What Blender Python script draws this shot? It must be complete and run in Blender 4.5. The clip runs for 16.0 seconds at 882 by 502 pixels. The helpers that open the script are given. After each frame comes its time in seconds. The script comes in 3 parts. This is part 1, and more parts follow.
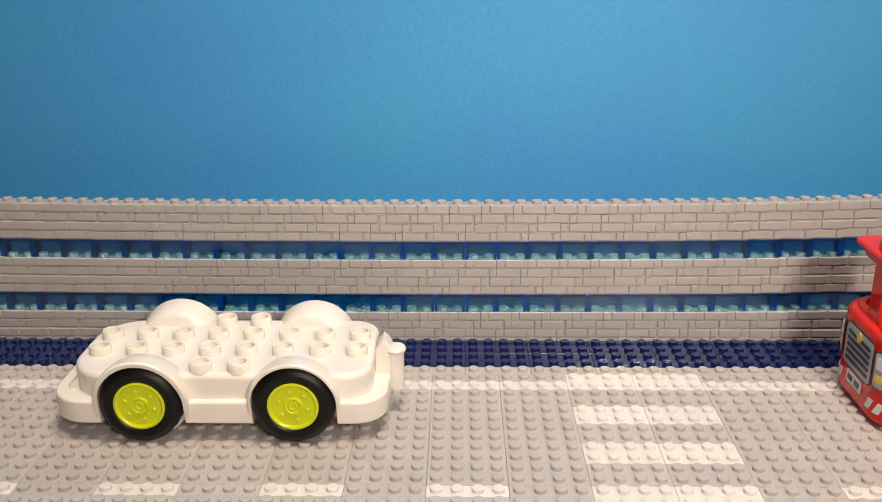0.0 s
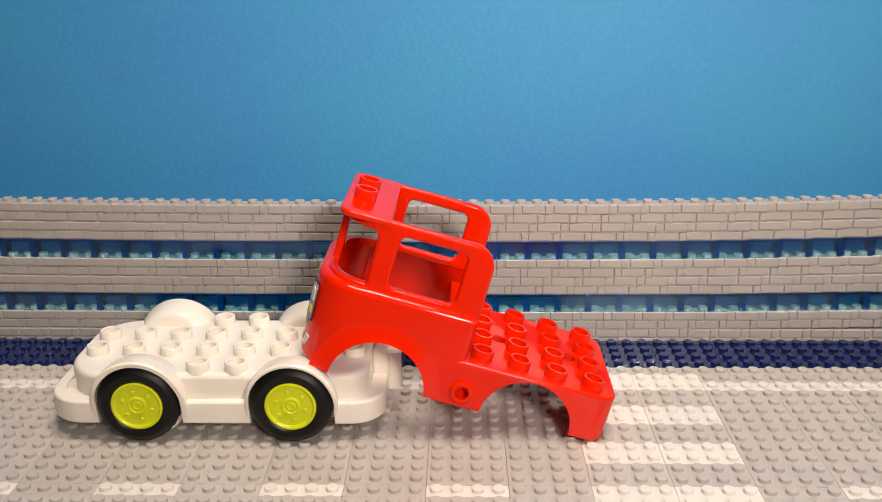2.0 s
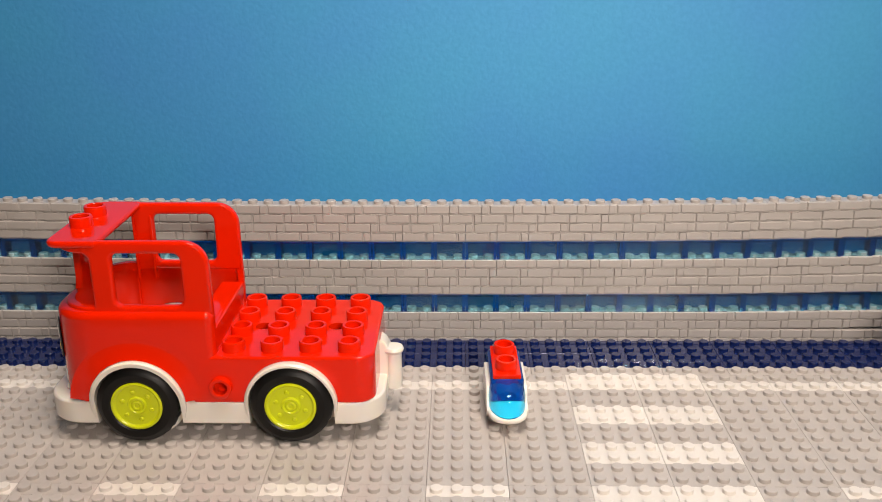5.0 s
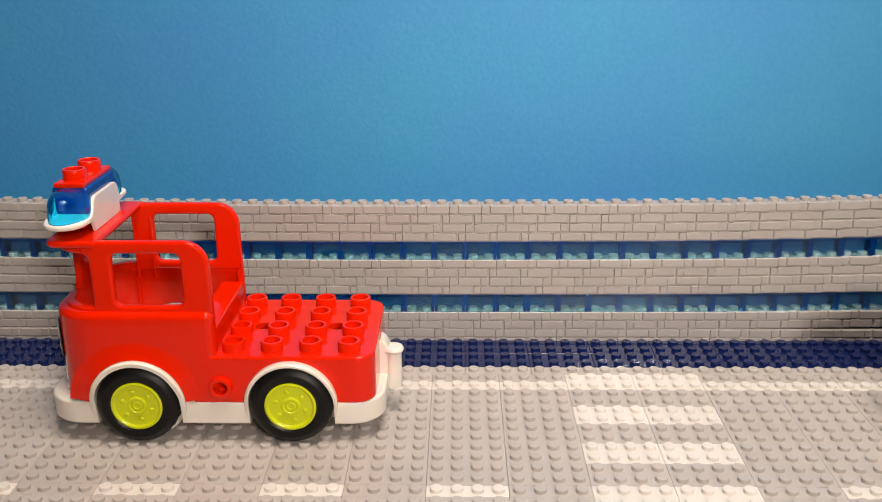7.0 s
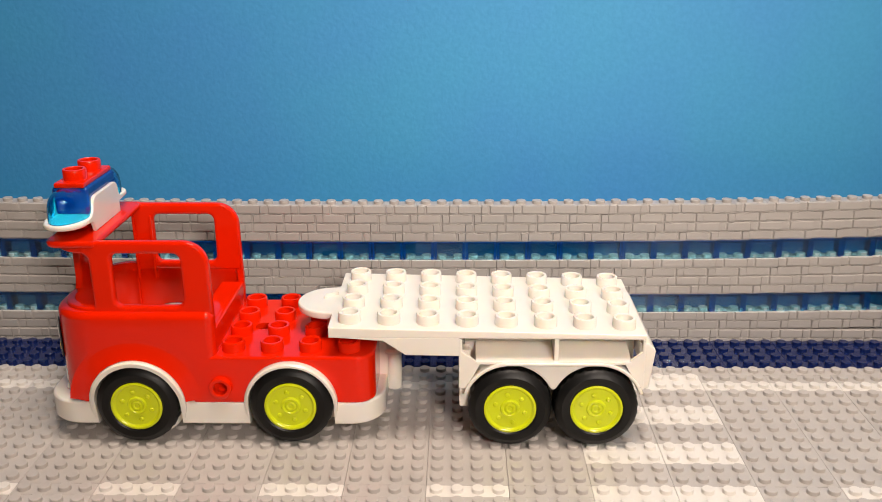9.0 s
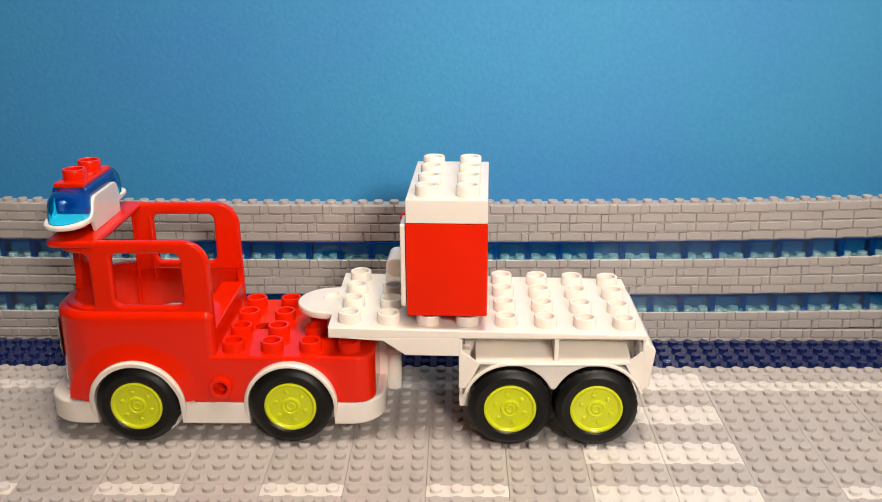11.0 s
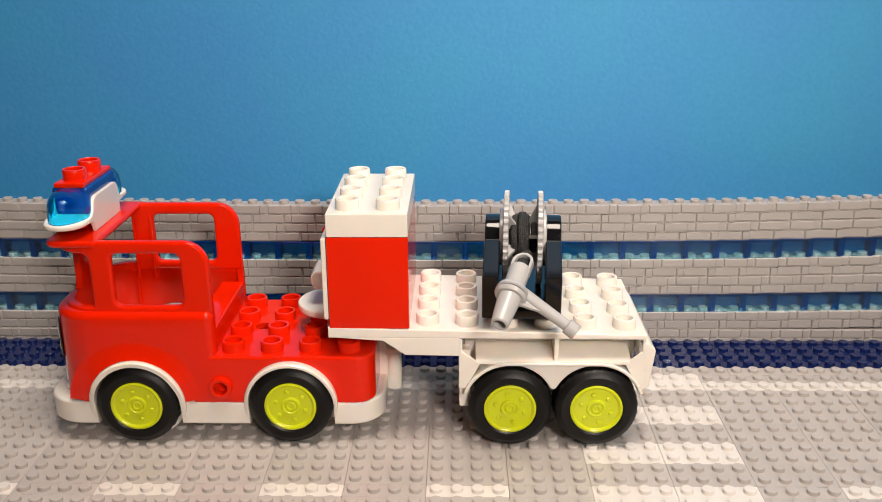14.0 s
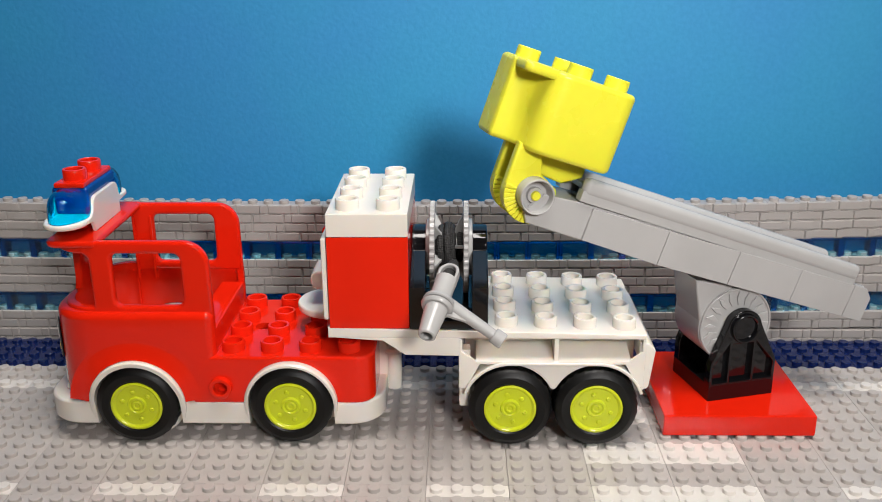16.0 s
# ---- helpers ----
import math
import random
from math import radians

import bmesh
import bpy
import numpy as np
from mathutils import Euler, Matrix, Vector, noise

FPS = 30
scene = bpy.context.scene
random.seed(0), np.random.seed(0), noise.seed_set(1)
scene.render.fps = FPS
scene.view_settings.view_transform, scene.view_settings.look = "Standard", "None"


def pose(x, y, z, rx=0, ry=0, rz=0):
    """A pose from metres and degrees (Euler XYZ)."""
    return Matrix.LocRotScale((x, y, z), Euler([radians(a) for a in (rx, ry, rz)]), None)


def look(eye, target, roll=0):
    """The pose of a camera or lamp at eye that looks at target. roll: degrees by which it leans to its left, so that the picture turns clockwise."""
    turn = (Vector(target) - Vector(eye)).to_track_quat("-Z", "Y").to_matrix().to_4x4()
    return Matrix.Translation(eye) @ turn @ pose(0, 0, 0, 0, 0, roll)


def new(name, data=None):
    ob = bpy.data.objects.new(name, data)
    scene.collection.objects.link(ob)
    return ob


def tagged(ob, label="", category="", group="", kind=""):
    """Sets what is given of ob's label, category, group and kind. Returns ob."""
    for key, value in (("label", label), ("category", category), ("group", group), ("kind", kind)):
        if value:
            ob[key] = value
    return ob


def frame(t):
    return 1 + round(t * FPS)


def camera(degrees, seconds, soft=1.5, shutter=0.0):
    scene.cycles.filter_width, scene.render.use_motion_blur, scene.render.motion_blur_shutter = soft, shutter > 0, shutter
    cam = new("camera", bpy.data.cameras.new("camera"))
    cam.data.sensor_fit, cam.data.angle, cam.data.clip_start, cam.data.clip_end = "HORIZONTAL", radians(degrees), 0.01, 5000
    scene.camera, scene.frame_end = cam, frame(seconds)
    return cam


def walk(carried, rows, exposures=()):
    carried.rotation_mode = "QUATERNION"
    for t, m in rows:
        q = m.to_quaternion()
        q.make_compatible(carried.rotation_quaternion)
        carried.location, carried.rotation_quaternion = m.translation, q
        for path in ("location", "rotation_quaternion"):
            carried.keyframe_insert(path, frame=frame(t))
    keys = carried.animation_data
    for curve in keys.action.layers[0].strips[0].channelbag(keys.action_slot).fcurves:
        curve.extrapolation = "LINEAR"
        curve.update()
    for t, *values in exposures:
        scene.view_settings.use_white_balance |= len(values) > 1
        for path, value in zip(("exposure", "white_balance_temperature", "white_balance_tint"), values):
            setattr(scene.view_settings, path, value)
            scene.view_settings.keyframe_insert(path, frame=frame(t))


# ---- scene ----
cam = camera(50.594, 16.0, soft=1.0)
EYE = (-0.0516, -0.4178, 0.2038)
VIEW = look(EYE, (-0.0712, 0.5822, -0.1389), -0.32)
walk(cam, [(0.0, VIEW), (16.0, VIEW)], exposures=[(0.0, 0.0, 6500, 10), (7.0, 0.0, 6500, 10), (9.0, 0.0, 6500, 10), (12.0, -0.02, 6400, 10), (14.6, -0.02, 6350, 10), (15.0, -0.05, 6150, 10), (15.5, -0.08, 5850, 9), (16.0, -0.12, 5680, 5)])

# ---- light: a room lamp overhead and a desk lamp beside the camera ----
world = bpy.data.worlds.new("room_air")
scene.world = world
world.use_nodes = True
world.node_tree.nodes["Background"].inputs[0].default_value = (1.0, 0.93, 0.86, 1)
world.node_tree.nodes["Background"].inputs[1].default_value = 0.055


def area_lamp(name, eye, target, size, watts, color, spread=180):
    data = bpy.data.lights.new(name, "AREA")
    data.shape, data.size, data.energy, data.color = "DISK", size, watts, color
    data.spread = radians(spread)
    ob = new(name, data)
    ob.matrix_world = look(eye, target)
    return ob


area_lamp("ceiling_lamp", (0.05, -0.26, 1.02), (-0.05, -0.02, 0.0), 0.45, 10.35, (1.0, 0.85, 0.72))
area_lamp("desk_lamp", (0.20, -0.80, 0.47), (-0.02, 0.08, 0.15), 0.17, 0.75, (1.0, 0.87, 0.76), 54)

# ---- materials ----


def material(name):
    m = bpy.data.materials.new(name)
    m.use_nodes = True
    n, l = m.node_tree.nodes, m.node_tree.links
    return m, n, l, n["Principled BSDF"]


def plastic(name, color, rough=0.22, vary=0.06, bump=0.04, each=False, sub=0.0, spec=0.5):
    """Moulded toy plastic: an even colour with faint flow marks, smudges in the gloss and a slight orange peel."""
    m, n, l, p = material(name)
    co = n.new("ShaderNodeTexCoord")
    big = n.new("ShaderNodeTexNoise")
    big.inputs["Scale"].default_value, big.inputs["Detail"].default_value = 45, 4
    l.new(co.outputs["Object"], big.inputs["Vector"])
    fine = n.new("ShaderNodeTexNoise")
    fine.inputs["Scale"].default_value, fine.inputs["Detail"].default_value = 700, 3
    l.new(co.outputs["Object"], fine.inputs["Vector"])
    ramp = n.new("ShaderNodeValToRGB")
    ramp.color_ramp.elements[0].position, ramp.color_ramp.elements[1].position = 0.3, 0.7
    ramp.color_ramp.elements[0].color = (*[c * (1 - vary) for c in color], 1)
    ramp.color_ramp.elements[1].color = (*[min(1, c * (1 + vary)) for c in color], 1)
    l.new(big.outputs["Fac"], ramp.inputs["Fac"])
    tint = ramp.outputs["Color"]
    if each:
        info = n.new("ShaderNodeObjectInfo")
        mp = n.new("ShaderNodeMapRange")
        mp.inputs["To Min"].default_value, mp.inputs["To Max"].default_value = 0.965, 1.025
        l.new(info.outputs["Random"], mp.inputs["Value"])
        hsv = n.new("ShaderNodeHueSaturation")
        l.new(mp.outputs["Result"], hsv.inputs["Value"])
        l.new(tint, hsv.inputs["Color"])
        tint = hsv.outputs["Color"]
    l.new(tint, p.inputs["Base Color"])
    rr_ = n.new("ShaderNodeMapRange")
    rr_.inputs["To Min"].default_value, rr_.inputs["To Max"].default_value = rough * 0.75, rough * 1.35
    l.new(big.outputs["Fac"], rr_.inputs["Value"])
    l.new(rr_.outputs["Result"], p.inputs["Roughness"])
    b = n.new("ShaderNodeBump")
    b.inputs["Strength"].default_value, b.inputs["Distance"].default_value = bump, 0.0004
    l.new(fine.outputs["Fac"], b.inputs["Height"])
    l.new(b.outputs["Normal"], p.inputs["Normal"])
    p.inputs["IOR"].default_value = 1.5
    p.inputs["Specular IOR Level"].default_value = spec
    if sub:
        p.inputs["Subsurface Weight"].default_value = sub
        p.inputs["Subsurface Radius"].default_value = (0.002, 0.0015, 0.001)
        p.inputs["Subsurface Scale"].default_value = 0.5
    return m


def clear_plastic(name, color, rough=0.05, clear=1.0):
    m, n, l, p = material(name)
    p.inputs["Base Color"].default_value = (*color, 1)
    p.inputs["Transmission Weight"].default_value = clear
    p.inputs["Roughness"].default_value = rough
    p.inputs["IOR"].default_value = 1.45
    return m


GREY = plastic("grey_plate_plastic", (0.49, 0.452, 0.425), 0.30, 0.05, 0.05, each=True)
STONE = plastic("grey_brick_plastic", (0.415, 0.388, 0.37), 0.30, 0.05, 0.05, each=True)
PAVING_WHITE = plastic("white_plate_plastic", (0.74, 0.70, 0.655), 0.28, 0.03, 0.04, each=True)
NAVY = plastic("navy_plate_plastic", (0.007, 0.016, 0.085), 0.15, 0.08, 0.05, each=True)
WHITE = plastic("white_plastic", (0.82, 0.772, 0.70), 0.16, 0.02, 0.03, sub=0.4)
RED = plastic("red_plastic", (0.745, 0.014, 0.0006), 0.085, 0.04, 0.02, spec=0.36)
LIME = plastic("lime_plastic", (0.62, 0.69, 0.006), 0.22, 0.04, 0.03)
YELLOW = plastic("yellow_plastic", (0.80, 0.77, 0.035), 0.25, 0.03, 0.03, sub=0.25)
BLACK = plastic("black_plastic", (0.006, 0.006, 0.007), 0.08, 0.15, 0.02)
RUBBER = plastic("tyre_rubber", (0.004, 0.004, 0.004), 0.40, 0.2, 0.06, spec=0.3)
PALE_GREY = plastic("pale_grey_plastic", (0.44, 0.435, 0.43), 0.22, 0.04, 0.04)
STICKER = plastic("silver_sticker", (0.42, 0.42, 0.42), 0.35, 0.08, 0.03)
STICKER_DARK = plastic("dark_sticker", (0.03, 0.03, 0.035), 0.35, 0.08, 0.03)
STICKER_WHITE = plastic("white_sticker", (0.7, 0.7, 0.68), 0.35, 0.05, 0.03)
STICKER_GOLD = plastic("gold_sticker", (0.75, 0.55, 0.08), 0.35, 0.08, 0.03)
# brick plastic again, with the light absorbed along its edges put into the colour
EDGE_DIMMED_BLUE = clear_plastic("edge_dimmed_blue_plastic", (0.012, 0.20, 0.50))
CORE_BLUE = clear_plastic("core_blue_plastic", (0.006, 0.075, 0.36), 0.05, 0.45)
WINDOW_BLUE = clear_plastic("window_blue_plastic", (0.26, 0.53, 0.62), 0.04)
DOME_BLUE = clear_plastic("dome_blue_plastic", (0.02, 0.52, 0.78), 0.02)


def rope_material():
    m, n, l, p = material("black_braided_rope")
    co = n.new("ShaderNodeTexCoord")
    w = n.new("ShaderNodeTexVoronoi")
    w.inputs["Scale"].default_value, w.inputs["Randomness"].default_value = 1100, 0.45
    l.new(co.outputs["Object"], w.inputs["Vector"])
    ramp = n.new("ShaderNodeValToRGB")
    ramp.color_ramp.elements[0].color, ramp.color_ramp.elements[1].color = (0.045, 0.043, 0.042, 1), (0.002, 0.002, 0.002, 1)
    l.new(w.outputs["Distance"], ramp.inputs["Fac"])
    l.new(ramp.outputs["Color"], p.inputs["Base Color"])
    b = n.new("ShaderNodeBump")
    b.invert = True
    b.inputs["Strength"].default_value, b.inputs["Distance"].default_value = 1.0, 0.0006
    l.new(w.outputs["Distance"], b.inputs["Height"])
    l.new(b.outputs["Normal"], p.inputs["Normal"])
    p.inputs["Roughness"].default_value = 0.75
    return m


def card_material():
    """Blue craft card: a fine fibre grain, a few pale specks and faint mottling."""
    m, n, l, p = material("blue_card")
    co = n.new("ShaderNodeTexCoord")
    fib = n.new("ShaderNodeTexNoise")
    fib.inputs["Scale"].default_value, fib.inputs["Detail"].default_value = 420, 5
    mot = n.new("ShaderNodeTexNoise")
    mot.inputs["Scale"].default_value, mot.inputs["Detail"].default_value = 9, 3
    vor = n.new("ShaderNodeTexVoronoi")
    vor.inputs["Scale"].default_value = 45
    for t in (fib, mot, vor):
        l.new(co.outputs["Object"], t.inputs["Vector"])
    r1 = n.new("ShaderNodeValToRGB")
    r1.color_ramp.elements[0].position, r1.color_ramp.elements[1].position = 0.3, 0.72
    r1.color_ramp.elements[0].color, r1.color_ramp.elements[1].color = (0.036, 0.263, 0.535, 1), (0.044, 0.285, 0.575, 1)
    l.new(fib.outputs["Fac"], r1.inputs["Fac"])
    r2 = n.new("ShaderNodeMapRange")
    r2.inputs["To Min"].default_value, r2.inputs["To Max"].default_value = 0.94, 1.06
    l.new(mot.outputs["Fac"], r2.inputs["Value"])
    hsv = n.new("ShaderNodeHueSaturation")
    l.new(r1.outputs["Color"], hsv.inputs["Color"])
    l.new(r2.outputs["Result"], hsv.inputs["Value"])
    r3 = n.new("ShaderNodeMapRange")
    r3.inputs["From Min"].default_value, r3.inputs["From Max"].default_value = 0.3, 0.7
    r3.inputs["To Min"].default_value, r3.inputs["To Max"].default_value = 0.495, 0.512
    l.new(mot.outputs["Fac"], r3.inputs["Value"])
    l.new(r3.outputs["Result"], hsv.inputs["Hue"])
    sp = n.new("ShaderNodeValToRGB")
    sp.color_ramp.elements[0].position, sp.color_ramp.elements[1].position = 0.012, 0.03
    sp.color_ramp.elements[0].color, sp.color_ramp.elements[1].color = (0.35, 0.35, 0.35, 1), (0, 0, 0, 1)
    l.new(vor.outputs["Distance"], sp.inputs["Fac"])
    mix = n.new("ShaderNodeMix")
    mix.data_type = "RGBA"
    l.new(sp.outputs["Color"], mix.inputs["Factor"])
    l.new(hsv.outputs["Color"], mix.inputs["A"])
    mix.inputs["B"].default_value = (0.35, 0.55, 0.65, 1)
    l.new(mix.outputs["Result"], p.inputs["Base Color"])
    p.inputs["Roughness"].default_value = 0.6
    b = n.new("ShaderNodeBump")
    b.inputs["Strength"].default_value, b.inputs["Distance"].default_value = 0.25, 0.0005
    l.new(fib.outputs["Fac"], b.inputs["Height"])
    l.new(b.outputs["Normal"], p.inputs["Normal"])
    return m


ROPE = rope_material()
CARD = card_material()
PAINT = plastic("unseen_room_paint", (0.24, 0.22, 0.20), 0.7, 0.05, 0.3)
TABLE = plastic("table_wood", (0.30, 0.19, 0.11), 0.45, 0.2, 0.2)

# ---- mesh helpers (all in millimetres) ----


def rr(x0, y0, x1, y1, r=2.0, n=6):
    """A rectangle with rounded corners; r is one radius or four, from (x0, y0) round to (x0, y1)."""
    rs = r if isinstance(r, (tuple, list)) else (r,) * 4
    out = []
    for (cx, cy, sx, sy, a0), q in zip(((x0, y0, 1, 1, 180), (x1, y0, -1, 1, 270), (x1, y1, -1, -1, 0), (x0, y1, 1, -1, 90)), rs):
        if q <= 0:
            out.append((cx, cy))
            continue
        out += arc(cx + sx * q, cy + sy * q, q, a0, a0 + 90, n)
    return out


def arc(cx, cy, r, a0, a1, n=12):
    return [(cx + r * math.cos(radians(a0 + (a1 - a0) * i / n)), cy + r * math.sin(radians(a0 + (a1 - a0) * i / n))) for i in range(n + 1)]


def evaluated(ob):
    """The mesh of a temporary object, as a bmesh; the object is taken away again."""
    scene.collection.objects.link(ob)
    dg = bpy.context.evaluated_depsgraph_get()
    dg.update()
    me = bpy.data.meshes.new_from_object(ob.evaluated_get(dg))
    bm = bmesh.new()
    bm.from_mesh(me)
    bpy.data.objects.remove(ob)
    bpy.data.meshes.remove(me)
    return bm


def slab(outline, z0, z1, bevel=0.0, holes=(), steps=2):
    """A flat outline with holes, thickened from z0 to z1, with rounded rims."""
    cu = bpy.data.curves.new("slab", "CURVE")
    cu.dimensions, cu.fill_mode = "2D", "BOTH"
    cu.extrude, cu.bevel_depth, cu.bevel_resolution, cu.offset = (z1 - z0) / 2 - bevel, bevel, steps, -bevel
    for loop in (outline, *holes):
        s = cu.splines.new("POLY")
        s.points.add(len(loop) - 1)
        for q, (x, y) in zip(s.points, loop):
            q.co = (x, y, 0, 1)
        s.use_cyclic_u = True
    bm = evaluated(bpy.data.objects.new("slab", cu))
    bpy.data.curves.remove(cu)
    bmesh.ops.remove_doubles(bm, verts=bm.verts, dist=0.001)
    bmesh.ops.recalc_face_normals(bm, faces=bm.faces)
    return moved(bm, Matrix.Translation((0, 0, (z0 + z1) / 2)))


def side(outline, y0, y1, bevel=0.0, holes=(), steps=2):
    """The same with the outline in x and z, thickened from y0 to y1."""
    return moved(slab(outline, -y1, -y0, bevel, holes, steps), Matrix.Rotation(radians(90), 4, "X"))


def moved(bm, m):
    bmesh.ops.transform(bm, matrix=m, verts=bm.verts)
    return bm


def at(bm, x=0, y=0, z=0, rx=0, ry=0, rz=0):
    return moved(bm, pose(x, y, z, rx, ry, rz))


def box(x0, x1, y0, y1, z0, z1, r=0.0, steps=2):
    bm = bmesh.new()
    bmesh.ops.create_cube(bm, size=1)
    moved(bm, Matrix.LocRotScale(((x0 + x1) / 2, (y0 + y1) / 2, (z0 + z1) / 2), None, (x1 - x0, y1 - y0, z1 - z0)))
    if r:
        bmesh.ops.bevel(bm, geom=bm.edges[:], offset=r, segments=steps, profile=0.5, affect="EDGES")
    return bm


def lathe(profile, seg=32):
    """Turns (r, z) points about the z axis; r 0 at an end closes it."""
    bm = bmesh.new()
    rings = []
    for r, z in profile:
        if r < 1e-6:
            rings.append([bm.verts.new((0, 0, z))])
        else:
            rings.append([bm.verts.new((r * math.cos(2 * math.pi * i / seg), r * math.sin(2 * math.pi * i / seg), z)) for i in range(seg)])
    for a, b in zip(rings, rings[1:]):
        for i in range(seg):
            j = (i + 1) % seg
            q = [a[0] if len(a) == 1 else a[i], a[0] if len(a) == 1 else a[j], b[0] if len(b) == 1 else b[j], b[0] if len(b) == 1 else b[i]]
            q = list(dict.fromkeys(q))
            if len(q) > 2:
                bm.faces.new(q)
    bmesh.ops.recalc_face_normals(bm, faces=bm.faces)
    return bm


def rod(r, y0, y1, x=0, z=0, bevel=0.5, seg=32):
    """A round bar along y."""
    bm = lathe([(0, 0), (r - bevel, 0), (r, bevel), (r, y1 - y0 - bevel), (r - bevel, y1 - y0), (0, y1 - y0)], seg)
    return at(bm, x, y1, z, 90, 0, 0)


def pipe(p, q, r, r2=None, bore=0.0, seg=24, bevel=0.4):
    """A tube from p to q, wider or narrower at q, open at q where it has a bore."""
    p, q = Vector(p), Vector(q)
    h, e = (q - p).length, r if r2 is None else r2
    prof = [(0, 0), (r - bevel, 0), (r, bevel), (e, h - bevel), (e - bevel, h)]
    prof += [(bore, h), (bore, h * 0.3), (0, h * 0.3)] if bore else [(0, h)]
    return moved(lathe(prof, seg), Matrix.Translation(p) @ (q - p).to_track_quat("Z", "Y").to_matrix().to_4x4())


def joined(*parts):
    out = parts[0]
    for b in parts[1:]:
        me = bpy.data.meshes.new("tmp")
        b.to_mesh(me)
        out.from_mesh(me)
        bpy.data.meshes.remove(me)
        b.free()
    return out


def carved(bm, cutters, operation="DIFFERENCE"):
    """bm less the cutters (or joined with them), solidly."""
    me = bpy.data.meshes.new("body")
    bm.to_mesh(me)
    ob = bpy.data.objects.new("body", me)
    tools = []
    for c in cutters:
        mc = bpy.data.meshes.new("cut")
        c.to_mesh(mc)
        t = bpy.data.objects.new("cut", mc)
        scene.collection.objects.link(t)
        tools.append(t)
        mod = ob.modifiers.new("cut", "BOOLEAN")
        mod.object, mod.operation, mod.solver = t, operation, "EXACT"
    out = evaluated(ob)
    for t in tools:
        bpy.data.objects.remove(t)
    bmesh.ops.remove_doubles(out, verts=out.verts, dist=0.002)
    return out


def mesh_of(name, bm, mat, smooth=38):
    me = bpy.data.meshes.new(name)
    moved(bm, Matrix.Scale(0.001, 4))
    bm.to_mesh(me)
    bm.free()
    me.materials.append(mat)
    me.polygons.foreach_set("use_smooth", [True] * len(me.polygons))
    me.set_sharp_from_angle(angle=radians(smooth))
    return me


def part(name, bm, mat, parent, label="", m=None):
    """One mesh object under a thing or a part. bm may be a ready mesh, to share it."""
    ob = new(name, bm if isinstance(bm, bpy.types.Mesh) else mesh_of(name, bm, mat))
    if not isinstance(bm, bpy.types.Mesh):
        wn = ob.modifiers.new("even_shading", "WEIGHTED_NORMAL")
        wn.keep_sharp, wn.weight = True, 80
    ob.parent = parent
    if m is not None:
        ob.matrix_basis = m
    return tagged(ob, label)


def mm(x, y, z, rx=0, ry=0, rz=0):
    return pose(x / 1000, y / 1000, z / 1000, rx, ry, rz)


def thing(name, label, category, group="", kind="", m=None):
    ob = new(name)
    ob.empty_display_size = 0.01
    if m is not None:
        ob.matrix_basis = m
    return tagged(ob, label, category, group, kind)


def big_stud(hollow=True):
    if hollow:
        return lathe([(4.72, -0.3), (4.72, 3.9), (4.45, 4.3), (3.6, 4.3), (3.35, 4.0), (3.35, 1.2), (0, 1.2)], 28)
    return lathe([(4.72, -0.3), (4.72, 3.9), (4.4, 4.3), (0, 4.3)], 28)


STUD = {m.name: mesh_of("stud", big_stud(m is not YELLOW), m) for m in (RED, WHITE, YELLOW)}


def studs(parent, mat, places, m=None):
    for x, y, z in places:
        part("stud", STUD[mat.name], mat, parent, m=mm(x, y, z))


# ---- wheels ----


def tyre_mesh():
    """One ring of rubber; its shoulders are notched into a blocky tread."""
    r, seg = 17.3, 112
    prof = [(10.6, 0.8), (11.5, 0.2), (14.2, 0.0), (15.9, 0.8), (16.9, 2.0), (r, 2.9), (r, 6.4), (r - 0.5, 6.6), (r - 0.5, 7.6), (r, 7.8), (r, 11.3), (16.9, 12.2), (15.9, 13.4), (14.2, 14.2), (10.6, 14.2), (10.6, 0.8)]
    bm = lathe(prof, seg)
    bm.verts.ensure_lookup_table()
    for v in bm.verts:
        d = math.hypot(v.co.x, v.co.y)
        if d > 16.7:
            k = round(math.atan2(v.co.y, v.co.x) / (2 * math.pi) * seg)
            if d > 17.2 and (k + (2 if v.co.z > 7 else 0)) % 4 < 2:
                q = (d - 0.42) / d
                v.co.x, v.co.y = v.co.x * q, v.co.y * q
    return mesh_of("tyre", bm, RUBBER, 25)


def rim_mesh():
    bm = lathe([(0, 1.0), (0.9, 1.0), (1.3, 0.6), (1.8, 0.6), (2.2, 1.1), (2.6, 1.1), (3.0, 0.5), (3.7, 0.5), (4.1, 1.3), (8.9, 1.0), (9.3, 0.5), (9.9, 0.2), (10.7, 0.5), (10.7, 13.5), (0, 13.5)], 48)
    for i in range(6):
        a = radians(60 * i + 18)
        dome = lathe([(1.05, 0.4), (1.0, -0.2), (0.7, -0.55), (0, -0.65)], 16)
        joined(bm, at(dome, 6.3 * math.cos(a), 6.3 * math.sin(a), 1.2))
    return mesh_of("rim", bm, LIME)


TYRE, RIM = tyre_mesh(), rim_mesh()


def wheel(parent, x, y, z, far=False):
    """Its outer face is at y; it stands on its tyre."""
    w = part("wheel", TYRE_HUB, BLACK, parent, m=mm(x, y, z, 90 if far else -90, 0, 0))
    part("tyre", TYRE, RUBBER, w, "black rubber tyre with a blocky tread")
    part("rim", RIM, LIME, w, "lime green six-dot wheel hub")
    return w


TYRE_HUB = mesh_of("axle_stub", lathe([(0, 4), (3, 4), (3, 16), (0, 16)], 16), BLACK)

# ---- the white car base ----
FRONT, REAR, HUB = -32.4, 31.3, 18.9


